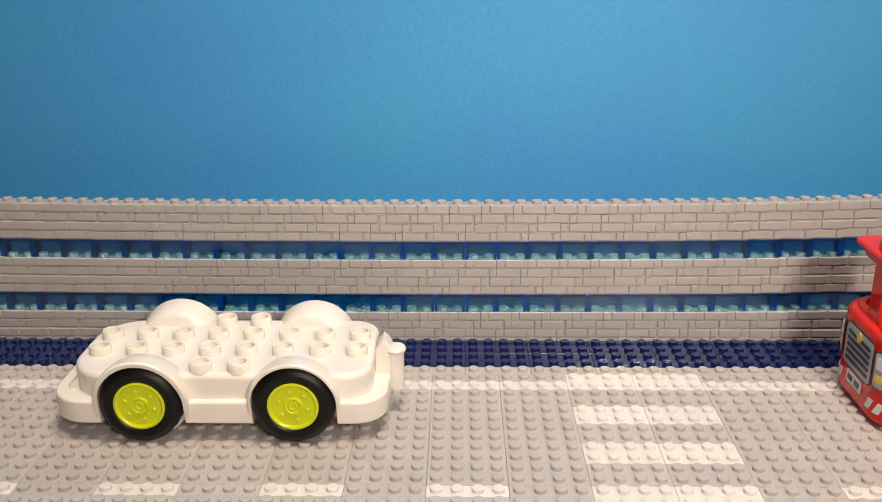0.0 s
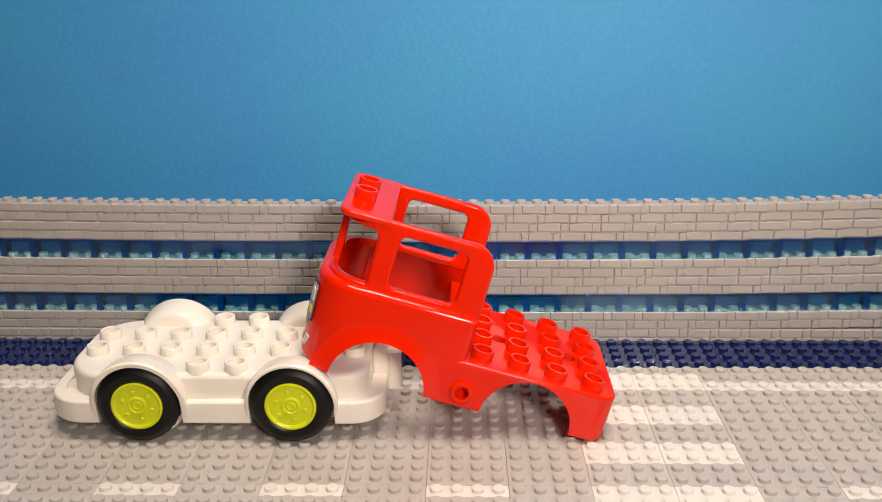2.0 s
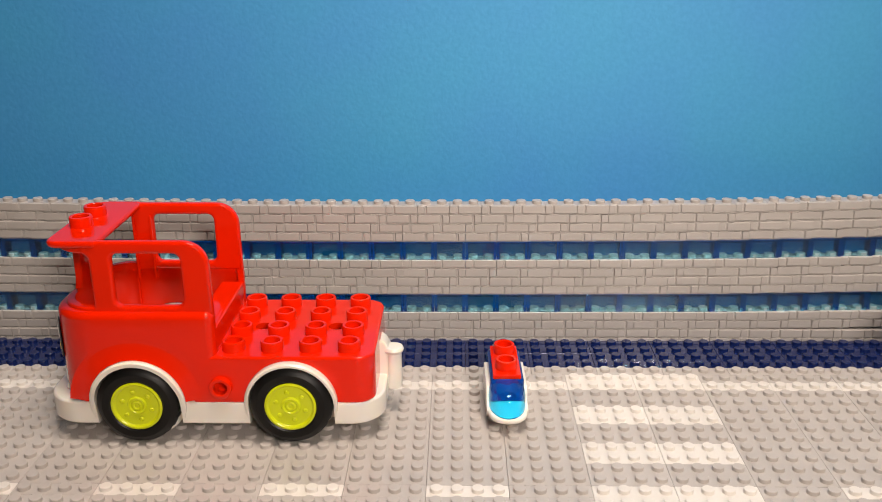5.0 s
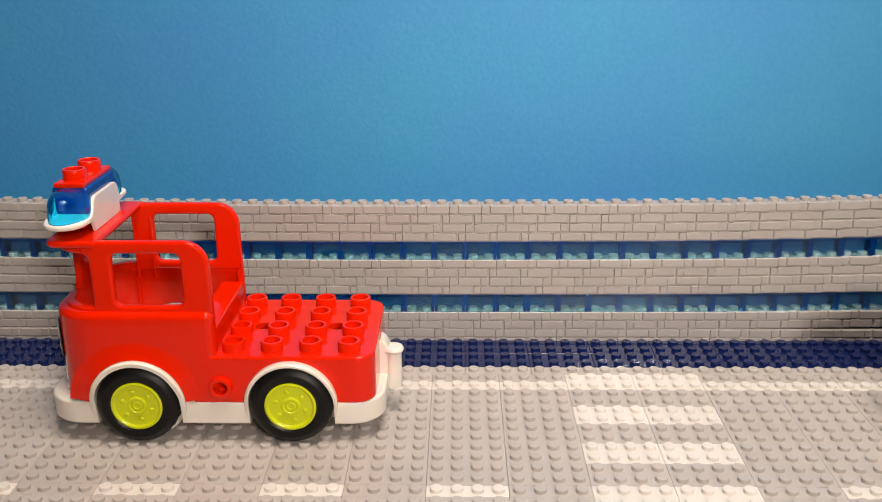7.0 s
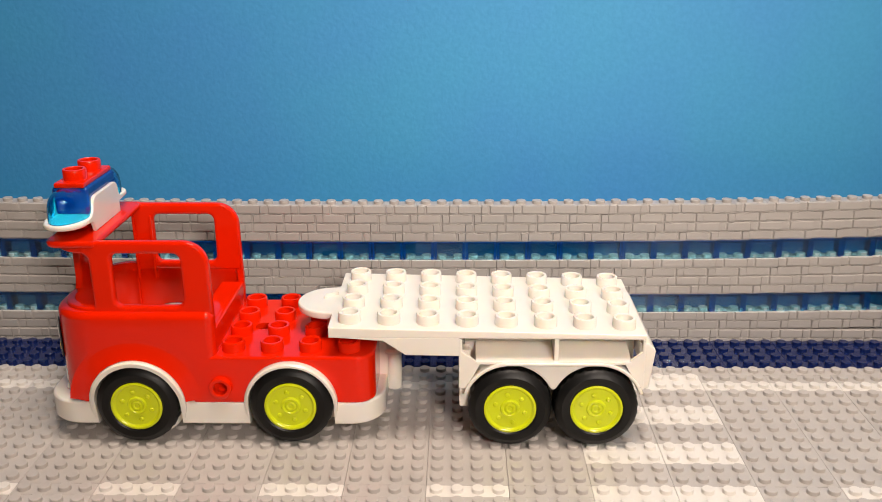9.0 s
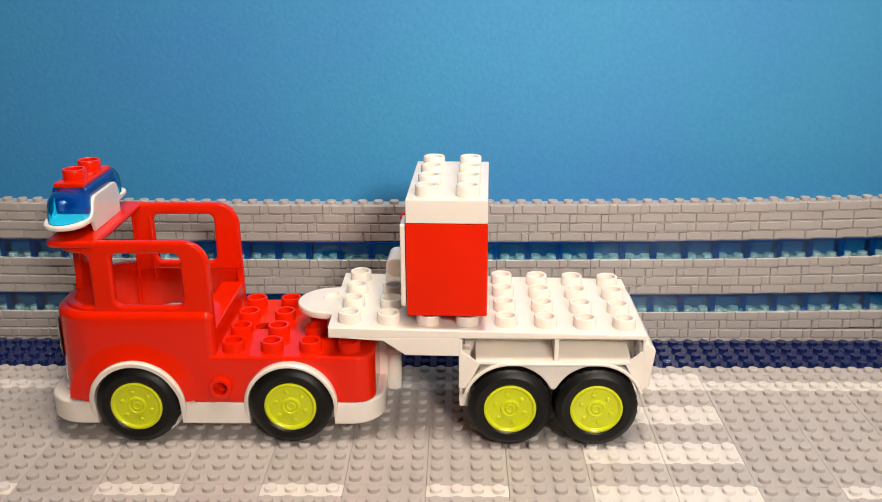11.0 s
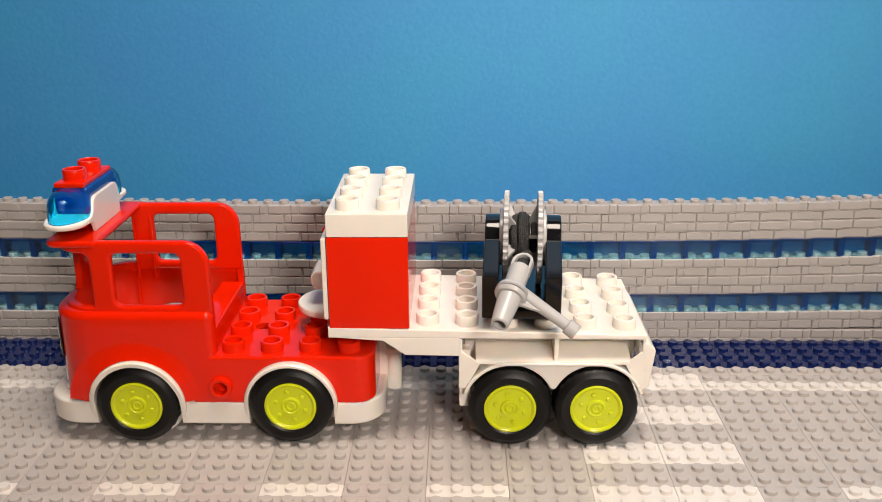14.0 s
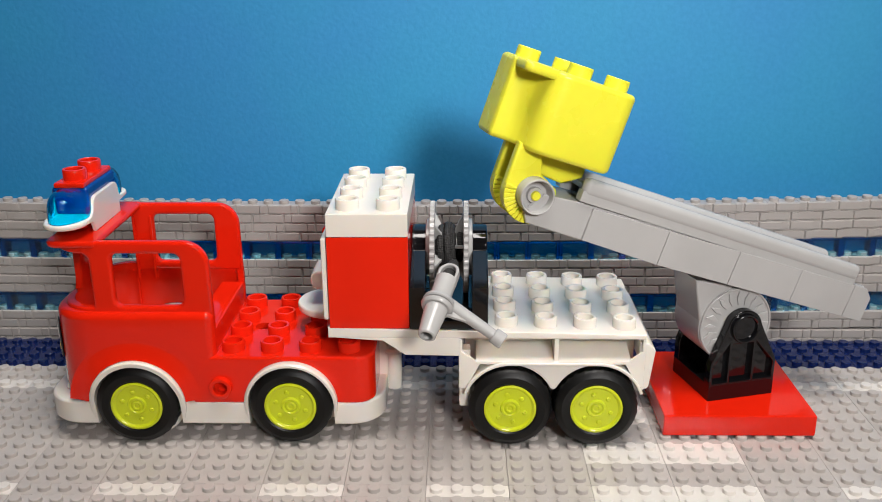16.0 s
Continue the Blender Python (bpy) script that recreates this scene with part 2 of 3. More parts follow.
def well(x, r, y0, y1):
    return side(arc(x, HUB, r, 0, 180, 28) + [(x - r, -5), (x + r, -5)], y0, y1)


def hump(x, s, k):
    """A domed mudguard on the side s; its rim stands out at the top and runs into the skirt lower down."""
    bm = lathe([(r * k, y) for r, y in ((0, 0), (15.4, 0), (16.8, 0.5), (17.8, 1.6), (18.7, 3.3), (19.4, 6.6), (19.9, 9.6), (20.0, 14.1), (19.3, 14.9), (0, 14.9))], 72)
    at(bm, x, -20.5, HUB, 90, 0, 0)
    for v in bm.verts:
        if v.co.y < -32.2:
            v.co.y = -32.1 + (v.co.y + 32.1) * min(1, max(0, (v.co.z - 11) / 17))
        v.co.y *= -s
    bmesh.ops.recalc_face_normals(bm, faces=bm.faces)
    return bm


def build_car_base():
    t = thing("toy_car_base", "white plastic toy car base with studs and four lime wheels", "toy car", m=mm(-152, -41.5, 0))
    skirt = slab(rr(-74, -32, 69.5, 32, (17, 14, 14, 17), 10), 9, 19.4, 1.2)
    hull = slab(rr(-66, -29.2, 63, 29.8, (20, 12, 12, 20), 10), 11, 30.6, 2.6, steps=4)
    nose = side([(-67.5, 17), (-67.5, 21), (-57, 29.6), (-44, 30.4), (-44, 20)], -20, 20, 1.0)
    humps = [hump(x, s, k) for x, k in ((FRONT, 1.0), (REAR, 0.966)) for s in (-1, 1)]
    body = carved(skirt, [hull, nose] + humps, "UNION")
    cut = [well(x, 17.75, y0, y1) for x in (FRONT, REAR) for y0, y1 in ((-40, -25.2), (25.2, 40))]
    cut.append(box(-50, 52, -18, 18, 0, 12))
    chassis = part("chassis", carved(body, cut), WHITE, t)
    for x in (-56.5, -40.5, -24.5, -8.5, 7.5, 23.5, 39.5, 55.5):
        studs(t, WHITE, [(x, -8, 30.2), (x, 8, 30.2)])
    studs(t, WHITE, [(x, y, 30.2) for x in (-8.5, 7.5) for y in (-24, 24)])
    part("hitch", side([(63, 12), (70.2, 12), (71.2, 24), (71.2, 29), (68.5, 34), (66.5, 35.5), (63, 31)], -5, 5, 0.8), WHITE, t)
    part("hitch_post", lathe([(0, 12), (3.4, 12), (3.7, 12.4), (3.7, 28.6), (4.4, 29.2), (4.7, 30.2), (4.1, 31.4), (0, 31.8)], 24), WHITE, t, m=mm(71.8, -2, 0))
    for x in (FRONT, REAR):
        wheel(t, x, -35.4, HUB)
        wheel(t, x, 35.4, HUB, True)
    return t


# ---- the red truck body ----


def swell(x, r0, r1, s):
    """The soft bulge of a wheel arch on the side s, from its rim at r0 out to where it dies away at r1."""
    bm = bmesh.new()
    rings = [(r0, -31.0)] + [(r0 + (r1 - r0) * k / 10, -31.9 - 1.7 * (1 - k / 10) ** 1.5) for k in range(11)] + [(r1, -31.0)]
    grid = [[bm.verts.new((px, y * -s, pz)) for px, pz in arc(x, HUB, r, 4, 176, 40)] for r, y in rings]
    for a, b in zip(grid, grid[1:]):
        for i in range(40):
            bm.faces.new((a[i], a[i + 1], b[i + 1], b[i]))
    bmesh.ops.dissolve_degenerate(bm, dist=0.001, edges=bm.edges[:])
    bmesh.ops.recalc_face_normals(bm, faces=bm.faces)
    return bm


def build_truck_body():
    t = thing("truck_body", "glossy red plastic fire truck body with open cab and studded bed", "toy truck body", m=mm(-152, -41.5, 0))
    arches = [side(arc(x, HUB, r, 0, 180, 30) + [(x - r, 0), (x + r, 0)], -40, 40) for x, r in ((FRONT, 20.2), (REAR, 19.4))]
    low = slab(rr(-67, -32, 1.2, 32, (18, 3.5, 3.5, 18), 10), 19, 59, 3.2, steps=4)
    low = carved(low, [slab(rr(-64.4, -29.6, -1.4, 29.6, (15.5, 2, 2, 15.5), 10), 0, 55), slab(rr(-63.4, -27.6, -1.4, 27.6, (14.5, 2, 2, 14.5), 10), 50, 100), box(-5, 6, -26.4, 26.4, 40.5, 80)] + arches)
    part("cab", low, RED, t)
    rim = slab(rr(-63.5, -29.2, -40, 29.2, (16, 0, 0, 16), 10), 83.4, 87.4, 0.8)
    part("visor_rim", carved(rim, [slab(rr(-60.3, -25.8, -30, 25.8, (13, 0, 0, 13), 10), 0, 120)]), RED, t)
    lip = slab(rr(-63.5, -29.2, -44, 29.2, (16, 0, 0, 16), 10), 57, 60.4, 1.2, steps=3)
    part("windscreen_lip", carved(lip, [slab(rr(-60.3, -25.8, -30, 25.8, (13, 0, 0, 13), 10), 0, 120)]), RED, t)
    outline = arc(-51.6, 61.9, 4.7, 275, 360, 6) + arc(-50.9, 79.6, 4, 0, 80, 6) + [(-50.2, 88.5)] + arc(-9.0, 78.6, 9.9, 90, 0, 12) + [(1.2, 57)]
    for s in (-1, 1):
        pane = side(outline[::-1], -29.4, -25.4, 1.5, [rr(-38, 61, -10.4, 83.4, 3)], 4)
        part("window_frame", pane if s < 0 else at(pane, y=54.8), RED, t, "red window frame of an open-topped cab")
    visor = slab(rr(-64.2, -30, -43, 30, (6, 2, 2, 6)), 85.8, 88.6, 1.2)
    part("roof", visor, RED, t, "red roof visor with two studs")
    studs(t, RED, [(-56.4, -8, 88.6), (-56.4, 8, 88.6)])
    bed = slab(rr(-9, -32.04, 66, 32.04, (0, 8, 8, 0)), 19, 39.9, 1.2, steps=3)
    bed = carved(bed, [slab(rr(-14, -29.5, 63.5, 29.5, (0, 6, 6, 0)), 0, 37), rod(2.9, -40, -20, 2.6, 26.5)] + arches
                 + [at(lathe([(0, 30), (3.7, 30), (3.7, 50), (0, 50)], 24), x) for x in (15.2, 47.2)])
    part("bed", bed, RED, t, "flat studded red truck bed with side skirts")
    part("back_panel", box(-2.6, 0.9, -29.5, 29.5, 30, 50.6, 0.9, 3), RED, t)
    studs(t, RED, [(7.2 + 16 * i, -24 + 16 * j, 39.9) for i in range(4) for j in range(4)])
    for s in (-1, 1):
        part("fender", swell(FRONT, 20.25, 28.5, s), RED, t)
    part("axle_ring", at(lathe([(2.8, 0), (2.8, -1.6), (3.2, -2.0), (4.3, -2.0), (4.7, -1.6), (4.7, 1)], 28), 2.6, -32.3, 26.5, -90), RED, t)
    part("axle_cup", at(lathe([(0, 3.0), (2.3, 3.0), (3.0, 2.4), (3.0, -1)], 24), 2.6, -32.3, 26.5, -90), RED, t)
    post = slab([(-8, 57), (8, 57), (5.6, 65), (5.2, 86.5), (-5.2, 86.5), (-5.6, 65)], -63.4, -60.2, 0.9)
    part("windscreen_post", moved(post, Matrix.Rotation(radians(90), 4, "Z") @ Matrix.Rotation(radians(90), 4, "X")), RED, t)
    for x in (-47.3, -39.6):
        part("pillar_rib", box(x, x + 1.1, 24.4, 27.7, 53, 83, 0.3), RED, t)
    part("cab_rib", box(-49.5, -48.3, 28.2, 30, 32, 57, 0.3), RED, t)
    part("back_ledge", box(-9.5, -1, -27, 27, 46.5, 50.8, 0.8), RED, t)
    # stickers on the curved nose
    part("grille_rim", at(slab(rr(-15, -9.8, 15, 10.8, 3), -0.2, 0.2, 0.05), -67.1, 0, 43, 90, 0, -90), STICKER_DARK, t)
    g = part("grille_sticker", at(slab(rr(-14.2, -9, 14.2, 10, 2.5), 0, 0.35, 0.1), -67.1, 0, 43, 90, 0, -90), STICKER, t, "silver grille sticker with dark bars")
    for i in range(5):
        part("grille_bar", at(slab(rr(-12, -0.9, 12, 0.9, 0.9), 0, 0.5, 0.1), -67.15, 0, 37 + 3.1 * i, 90, 0, -90), STICKER_DARK, t)
    part("badge", at(lathe([(0, 0.8), (2.2, 0.8), (2.5, 0.4), (2.5, 0)], 20), -67.1, 0, 50.5, 0, -90, 0), STICKER_GOLD, t, "small gold badge on the grille")
    part("number_plate", at(slab(rr(-8, -2.8, 8, 2.8, 0.8), 0, 0.5, 0.1), -67.1, 0, 29.5, 90, 0, -90), STICKER_WHITE, t)
    for i in (-1, 1):
        part("plate_bar", at(slab(rr(-2.4, -1.2, 2.4, 1.2, 0.3), 0, 0.3, 0.05), -67.65, 3.6 * i, 29.5, 90, 0, -90), STICKER_DARK, t)
    for s in (-1, 1):
        a = 20 * s
        px, py = -66.05, 20.5 * s
        turn = -90 - a
        part("headlight_rim", at(slab(rr(-3.9, -8.5, 3.9, 8.5, 2.2), -0.2, 0.25, 0.05), px, py, 44, 90, 0, turn), STICKER_DARK, t)
        part("headlight", at(slab(rr(-3.3, -7.8, 3.3, 7.8, 1.7), 0, 0.4, 0.1), px, py, 44, 90, 0, turn), STICKER, t, "silver headlight sticker with a dark rim")
        part("lamp_lens", at(slab(rr(-2.1, 0.4, 2.1, 6.2, 1.0), 0.3, 0.75, 0.1), px, py, 44, 90, 0, turn), STICKER_WHITE, t)
        part("indicator", at(slab(rr(-2.1, -5.4, 2.1, -2, 1.2), 0.3, 0.75, 0.1), px, py, 44, 90, 0, turn), STICKER_GOLD, t)
        for bend in (6, 26):
            bm = slab([(-3.0, -2.6), (0.4, -2.6), (3.0, 2.6), (-0.4, 2.6)], -0.3, 0.3)
            part("chevron", at(bm, -49 - 17.95 * math.cos(radians(bend)), s * (14 + 17.95 * math.sin(radians(bend))), 27, 90, 0, -90 - bend * s), STICKER_WHITE, t)
    return t


# ---- the blue light bar ----


def build_light_bar():
    t = thing("light_bar", "white emergency light bar with clear blue domes and red top", "light bar", m=mm(-208.4, -41.5, 88.6))
    part("tray", slab(rr(-8.5, -31, 8.5, 31, 8.2), 4.4, 6.8, 1.0, steps=3), WHITE, t)
    for s in (-1, 1):
        flank = [(-15, 0), (13.5, 0), (13.5, 4.8), (18, 5.0), (18, 6.6), (14.6, 7.4), (13.6, 9.2)] + arc(9, 9.8, 4.5, 0, 90, 6) + arc(-11, 9.8, 4.5, 90, 180, 6) + [(-16.3, 8.4), (-18.2, 7.0), (-22, 6.5), (-22, 5.0), (-17, 4.4)]
        bm = moved(slab(flank, -0.8, 0.8, 0.4), Matrix.Rotation(radians(90), 4, "Z") @ Matrix.Rotation(radians(90), 4, "X"))
        part("flank", at(bm, x=8.2 * s), WHITE, t)
    core = carved(box(-7.4, 7.4, -15.6, 15.6, 6.9, 18.4, 1.4, 3), [box(-6.4, 6.4, -14.6, 14.6, 5, 17.4, 0.8)])
    part("core", core, CORE_BLUE, t, "clear deep blue middle housing").visible_shadow = False
    part("lamp_block", box(-5.0, 5.0, -9.5, 9.5, 6.8, 12.5, 1.0), RED, t, "red block inside the clear housing")
    for s in (-1, 1):
        shell = []
        for r, h, ks in ((1.0, 11.4, range(10)), (0.92, 10.6, range(9, -1, -1))):
            for k in ks:
                a = radians(10 * k)
                shell.append((max(0.004, r * math.cos(a) ** 0.6), h * math.sin(a) ** 0.6))
        bm = moved(lathe(shell + shell[:1], 40), Matrix.Diagonal((8.2, 15.6, 1, 1)))
        part("dome", at(bm, 0, 14.9 * s, 6.85), DOME_BLUE, t, "clear blue lamp dome").visible_shadow = False
    part("cap", box(-6.2, 6.2, -15.6, 15.6, 18.0, 20.2, 0.7), RED, t, "red two-stud cap")
    studs(t, RED, [(0, -8, 20.2), (0, 8, 20.2)])
    return t


# ---- the white trailer ----


def build_trailer():
    t = thing("flat_trailer", "white plastic flatbed trailer with studs and four lime wheels", "toy trailer", m=mm(-40, -42.2, 0))
    top = lambda x: 52.0 - 0.0225 * x
    bed = side([(-64, 49), (-64, top(-64)), (64, top(64)), (64, 48.4)], -32, 32, 0.5)
    part("bed", bed, WHITE, t, "flat white studded bed")
    tongue = slab(arc(-66, 0, 15, 90, 270, 20) + [(-58, -19), (-58, 19)], 49.6, 53.0, 0.9)
    tongue = carved(tongue, [at(lathe([(0, 51.6), (5.2, 51.6), (5.6, 60), (0, 60)], 24), -65, 3, 0)])
    part("tongue", tongue, WHITE, t, "rounded hitch tongue with a pin beneath")
    part("hitch_pin", lathe([(0, 38.6), (2.6, 38.6), (3.0, 39.2), (3.0, 50)], 20), WHITE, t, m=mm(-66, 0, 0))
    neck = side([(-64, 49.2), (-42, 47.6), (-33, 41.4), (-11, 41), (-11, 49.2)], -32, 32, 0.5)
    neck = carved(neck, [box(-70, 0, -30, 30, 30, 48)])
    part("neck", neck, WHITE, t)
    wx = (9.6, 44.8)
    shape = arc(wx[0], HUB, 18.2, 157, 26, 24) + [(27.2, 26.2)] + arc(wx[1], HUB, 18.2, 154, 22, 24) + arc(wx[1], HUB, 19.7, 22, 90, 16) + arc(wx[0], HUB, 19.7, 90, 157, 16)
    front_gusset = [(-11.4, 48.5), (-10.2, 48.5), (-10.2, 43), (-2.6, 37.6), (-5.5, 32), (-8.4, 26.5), (-11.4, 26.5)]
    rear_gusset = [(64, 48.3), (62.8, 48.3), (62.8, 43), (56, 37.6), (59, 32), (62, 26), (64, 26)]
    for s in (-1, 1):
        for name, shape_, y0, y1, bev in (("fender", shape, -32.4, -17.5, 0.5), ("gusset", front_gusset, -32, -30.4, 0.4), ("gusset", rear_gusset, -32, -30.4, 0.4)):
            bm = side(shape_, y0, y1, bev)
            part(name, bm if s < 0 else at(bm, y=-y0 - y1), WHITE, t)
        lip = side(arc(wx[1], HUB, 19.9, 18, 90, 20) + arc(wx[0], HUB, 19.9, 90, 162, 20) + arc(wx[0], HUB, 18.5, 162, 90, 20) + arc(wx[1], HUB, 18.5, 90, 18, 20), -33.8, -32, 0.5)
        part("arch_lip", lip if s < 0 else at(lip, y=65.8), WHITE, t)
        ledge = moved(slab([(-32.2, 37.6), (-17.6, 37.6), (-17.6, 41.6), (-22, 40.6), (-29, 39.6), (-32.2, 38.6)], -4.5, 58.5, 0.3), Matrix.Rotation(radians(90), 4, "Z") @ Matrix.Rotation(radians(90), 4, "X"))
        part("recess_floor", ledge if s < 0 else at(ledge, rz=180, x=54), WHITE, t)
        rib = box(27.2, 29.0, -31.6, -17.6, 38.4, 48.8, 0.3)
        part("rib", rib if s < 0 else at(rib, y=49.2), WHITE, t)
    for x0, x1 in ((-11.1, -9.9), (62.6, 63.8)):
        part("end_wall", box(x0, x1, -31.4, 31.4, 36.5, 48.8, 0.3), WHITE, t)
    part("frame", box(-9, 62, -17.8, 17.8, 22, 49.2, 0.6), WHITE, t)
    for y0, y1 in ((-29.4, -23), (23, 29.4)):
        part("front_leg", box(-11.2, -6.6, y0, y1, 17, 42.5, 0.6), WHITE, t)
    tail = side([(62, 46.2), (65.5, 46), (67.8, 44), (68.4, 42.6), (66.4, 26.6), (65.4, 25.6), (62, 25.8)], -30.5, 30.5, 0.7)
    part("tail_hitch", carved(tail, [box(60, 68, -27, 27, 20, 43)]), WHITE, t)
    studs(t, WHITE, [(-56 + 16 * i, -24 + 16 * j, top(-56 + 16 * i) - 0.05) for i in range(8) for j in range(4)])
    for x in wx:
        wheel(t, x, -35.8, HUB)
        wheel(t, x, 35.8, HUB, True)
    return t


# ---- the red locker ----


def build_locker():
    t = thing("toy_locker", "red toy locker with white lid and white flap door", "toy locker", m=mm(-87.2, -42.2, 53))
    shell = carved(box(-16, 16, -32, 32, 0, 38.4, 0.5), [box(-20, 13.5, -29, 29, 3, 35.5)])
    part("locker_body", shell, RED, t)
    part("lid", carved(box(-16, 16, -32, 32, 38.5, 48, 0.5), []), WHITE, t, "white studded lid")
    studs(t, WHITE, [(-8 + 16 * i, -24 + 16 * j, 48) for i in range(2) for j in range(4)])
    d = thing_part("door", t, mm(-17.4, 0, 36.2))
    tagged(d, "white flap door hinged at its top")
    leaf = moved(slab(rr(-31, -33.5, 31, 1.5, (2.5, 2.5, 1, 1)), -1.0, 1.0, 0.5), Matrix.Rotation(radians(90), 4, "Z") @ Matrix.Rotation(radians(90), 4, "X"))
    part("leaf", leaf, WHITE, d)
    loop = side(rr(-9.5, -29, -0.6, -20.5, (3.5, 0.5, 0.5, 3.5)), -8, 8, 0.9)
    part("handle", carved(loop, [side(rr(-6.8, -26.6, 1, -22.6, 1.5), -5.5, 5.5)]), WHITE, d, "white loop handle")
    for s in (-1, 1):
        part("hinge", rod(2.2, s * 16 - 2.2, s * 16 + 2.2, -17.2, 36.4, 0.7, 18), RED, t, "red hinge clip")
    return t, d


# ---- the hose winch ----


def build_winch():
    t = thing("hose_winch", "black hose winch with grey toothed reels and grey nozzle", "toy winch", m=mm(-55.4, -42.2, 53))
    quarter = Matrix.Rotation(radians(90), 4, "Z") @ Matrix.Rotation(radians(90), 4, "X")
    for s in (-1, 1):
        prof = [(-32, 0), (32, 0), (32, 17.5), (12.5, 26)] + arc(0, 24, 9.6, 12, 168, 18) + [(-12.5, 26), (-32, 17.5)]
        bm = moved(slab(prof, -3.3, 3.3, 0.7), quarter)
        pockets = [[(4, 4), (28, 4), (28, 14.5), (4, 21)], [(-28, 4), (-4, 4), (-4, 21), (-28, 14.5)]]
        bm = carved(bm, [at(moved(slab(o, -2, 2), quarter), x=3.6 * s) for o in pockets])
        part("stand", at(bm, x=12.5 * s), BLACK, t, "glossy black side stand with ribbed pockets")
    part("base", box(-15.8, 15.8, -31.8, 31.8, -0.2, 3.6, 0.5), BLACK, t)
    for s in (-1, 1):
        disc = lathe([(0, -0.8), (15.6, -0.8), (16.0, -1.2), (18.4, -1.2), (18.7, -0.9), (18.7, 0.9), (18.4, 1.2), (16.0, 1.2), (15.6, 0.8), (0, 0.8)], 160)
        for v in disc.verts:
            d = math.hypot(v.co.x, v.co.y)
            if d > 18.5 and round(math.atan2(v.co.y, v.co.x) / (2 * math.pi) * 160) % 4 < 2:
                v.co.x, v.co.y = v.co.x * (d + 0.9) / d, v.co.y * (d + 0.9) / d
        r = part("reel", at(disc, s * 7.0, 0, 24, 0, 90, 0), PALE_GREY, t, "pale grey toothed reel disc")
        part("reel_ring", at(lathe([(9.5, 0), (9.5, 1.6), (10.2, 2.0), (11.4, 2.0), (12, 1.6), (12, 0)], 40), s * 7.8, 0, 24, 0, 90 * s, 0), PALE_GREY, r)
        for a in range(0, 360, 72):
            w = side([(4, 0), (15.5, 0), (5, 5.4)], -0.7, 0.7, 0.15)
            part("reel_web", at(at(w, rz=a), s * 6.2, 0, 24, 0, -90 * s, 0), PALE_GREY, r)
    part("drum", at(lathe([(0, -6.2), (4.5, -6.2), (4.5, 6.2), (0, 6.2)], 24), 0, 0, 24, 0, 90, 0), PALE_GREY, t)
    for r, n, lean in ((5.6, 5, 3), (8.2, 3, -5), (9.4, 2, 7)):
        for k in range(n):
            ring = lathe([(r + 1.45 * math.cos(2 * math.pi * i / 10), 1.45 * math.sin(2 * math.pi * i / 10)) for i in range(11)], 40)
            part("hose_loop", at(ring, (k - (n - 1) / 2) * 2.35 - 0.4, 0, 24, 0, 90 + lean * (-1) ** k, lean * (-1) ** k), ROPE, t, "black braided hose wound on the reel")
    part("hose_end", joined(pipe((1.8, -8, 19), (1.6, -20, 22.5), 2.3), pipe((1.6, -19.4, 22.4), (-0.6, -35, 22.8), 2.5)), ROPE, t)
    a, b = Vector((1.2, -28.5, 25.8)), Vector((-8.0, -58.8, 8.8))
    q = lambda f: a.lerp(b, f)
    noz = joined(pipe(q(0.52), q(0.20), 4.2, 4.2, 3.2), pipe(q(0.50), q(0.56), 6.0, 6.3), pipe(q(0.55), q(0.585), 4.7, 4.7), pipe(q(0.58), q(0.63), 6.4, 6.0), pipe(q(0.62), q(1.0), 4.6, 3.4, 2.4))
    n = part("nozzle", noz, PALE_GREY, t, "pale grey spray nozzle with a handle")
    turn = (a - b).to_track_quat("Z", "Y").to_matrix().to_4x4()
    bail = slab([(-4.2, -1)] + arc(0, 5.2, 4.2, 180, 0, 14) + [(4.2, -1)] + [(3.0, -1)] + arc(0, 5.2, 3.0, 0, 180, 14) + [(-3.0, -1)], -1.5, 1.5, 0.4)
    part("nozzle_loop", moved(at(bail, rx=90), Matrix.Translation(q(0.26)) @ turn), PALE_GREY, n)
    h0, h1 = q(0.47), Vector((21.0, -50, 2.6))
    part("nozzle_handle", joined(pipe(h0, h1, 2.6, 2.1), pipe(h0.lerp(h1, 0.84), h1, 3.1, 3.2, 1.4)), PALE_GREY, n)
    web = bmesh.new()
    vs = [web.verts.new(v + d) for d in (Vector((0, -0.3, 0.5)), Vector((0, 0.3, -0.5))) for v in (h0, h0.lerp(h1, 0.66), q(0.68))]
    for f in ((0, 1, 2), (5, 4, 3), (0, 3, 4, 1), (1, 4, 5, 2), (2, 5, 3, 0)):
        web.faces.new([vs[i] for i in f])
    part("nozzle_web", web, PALE_GREY, n)
    return t, n


# ---- the ladder crane ----


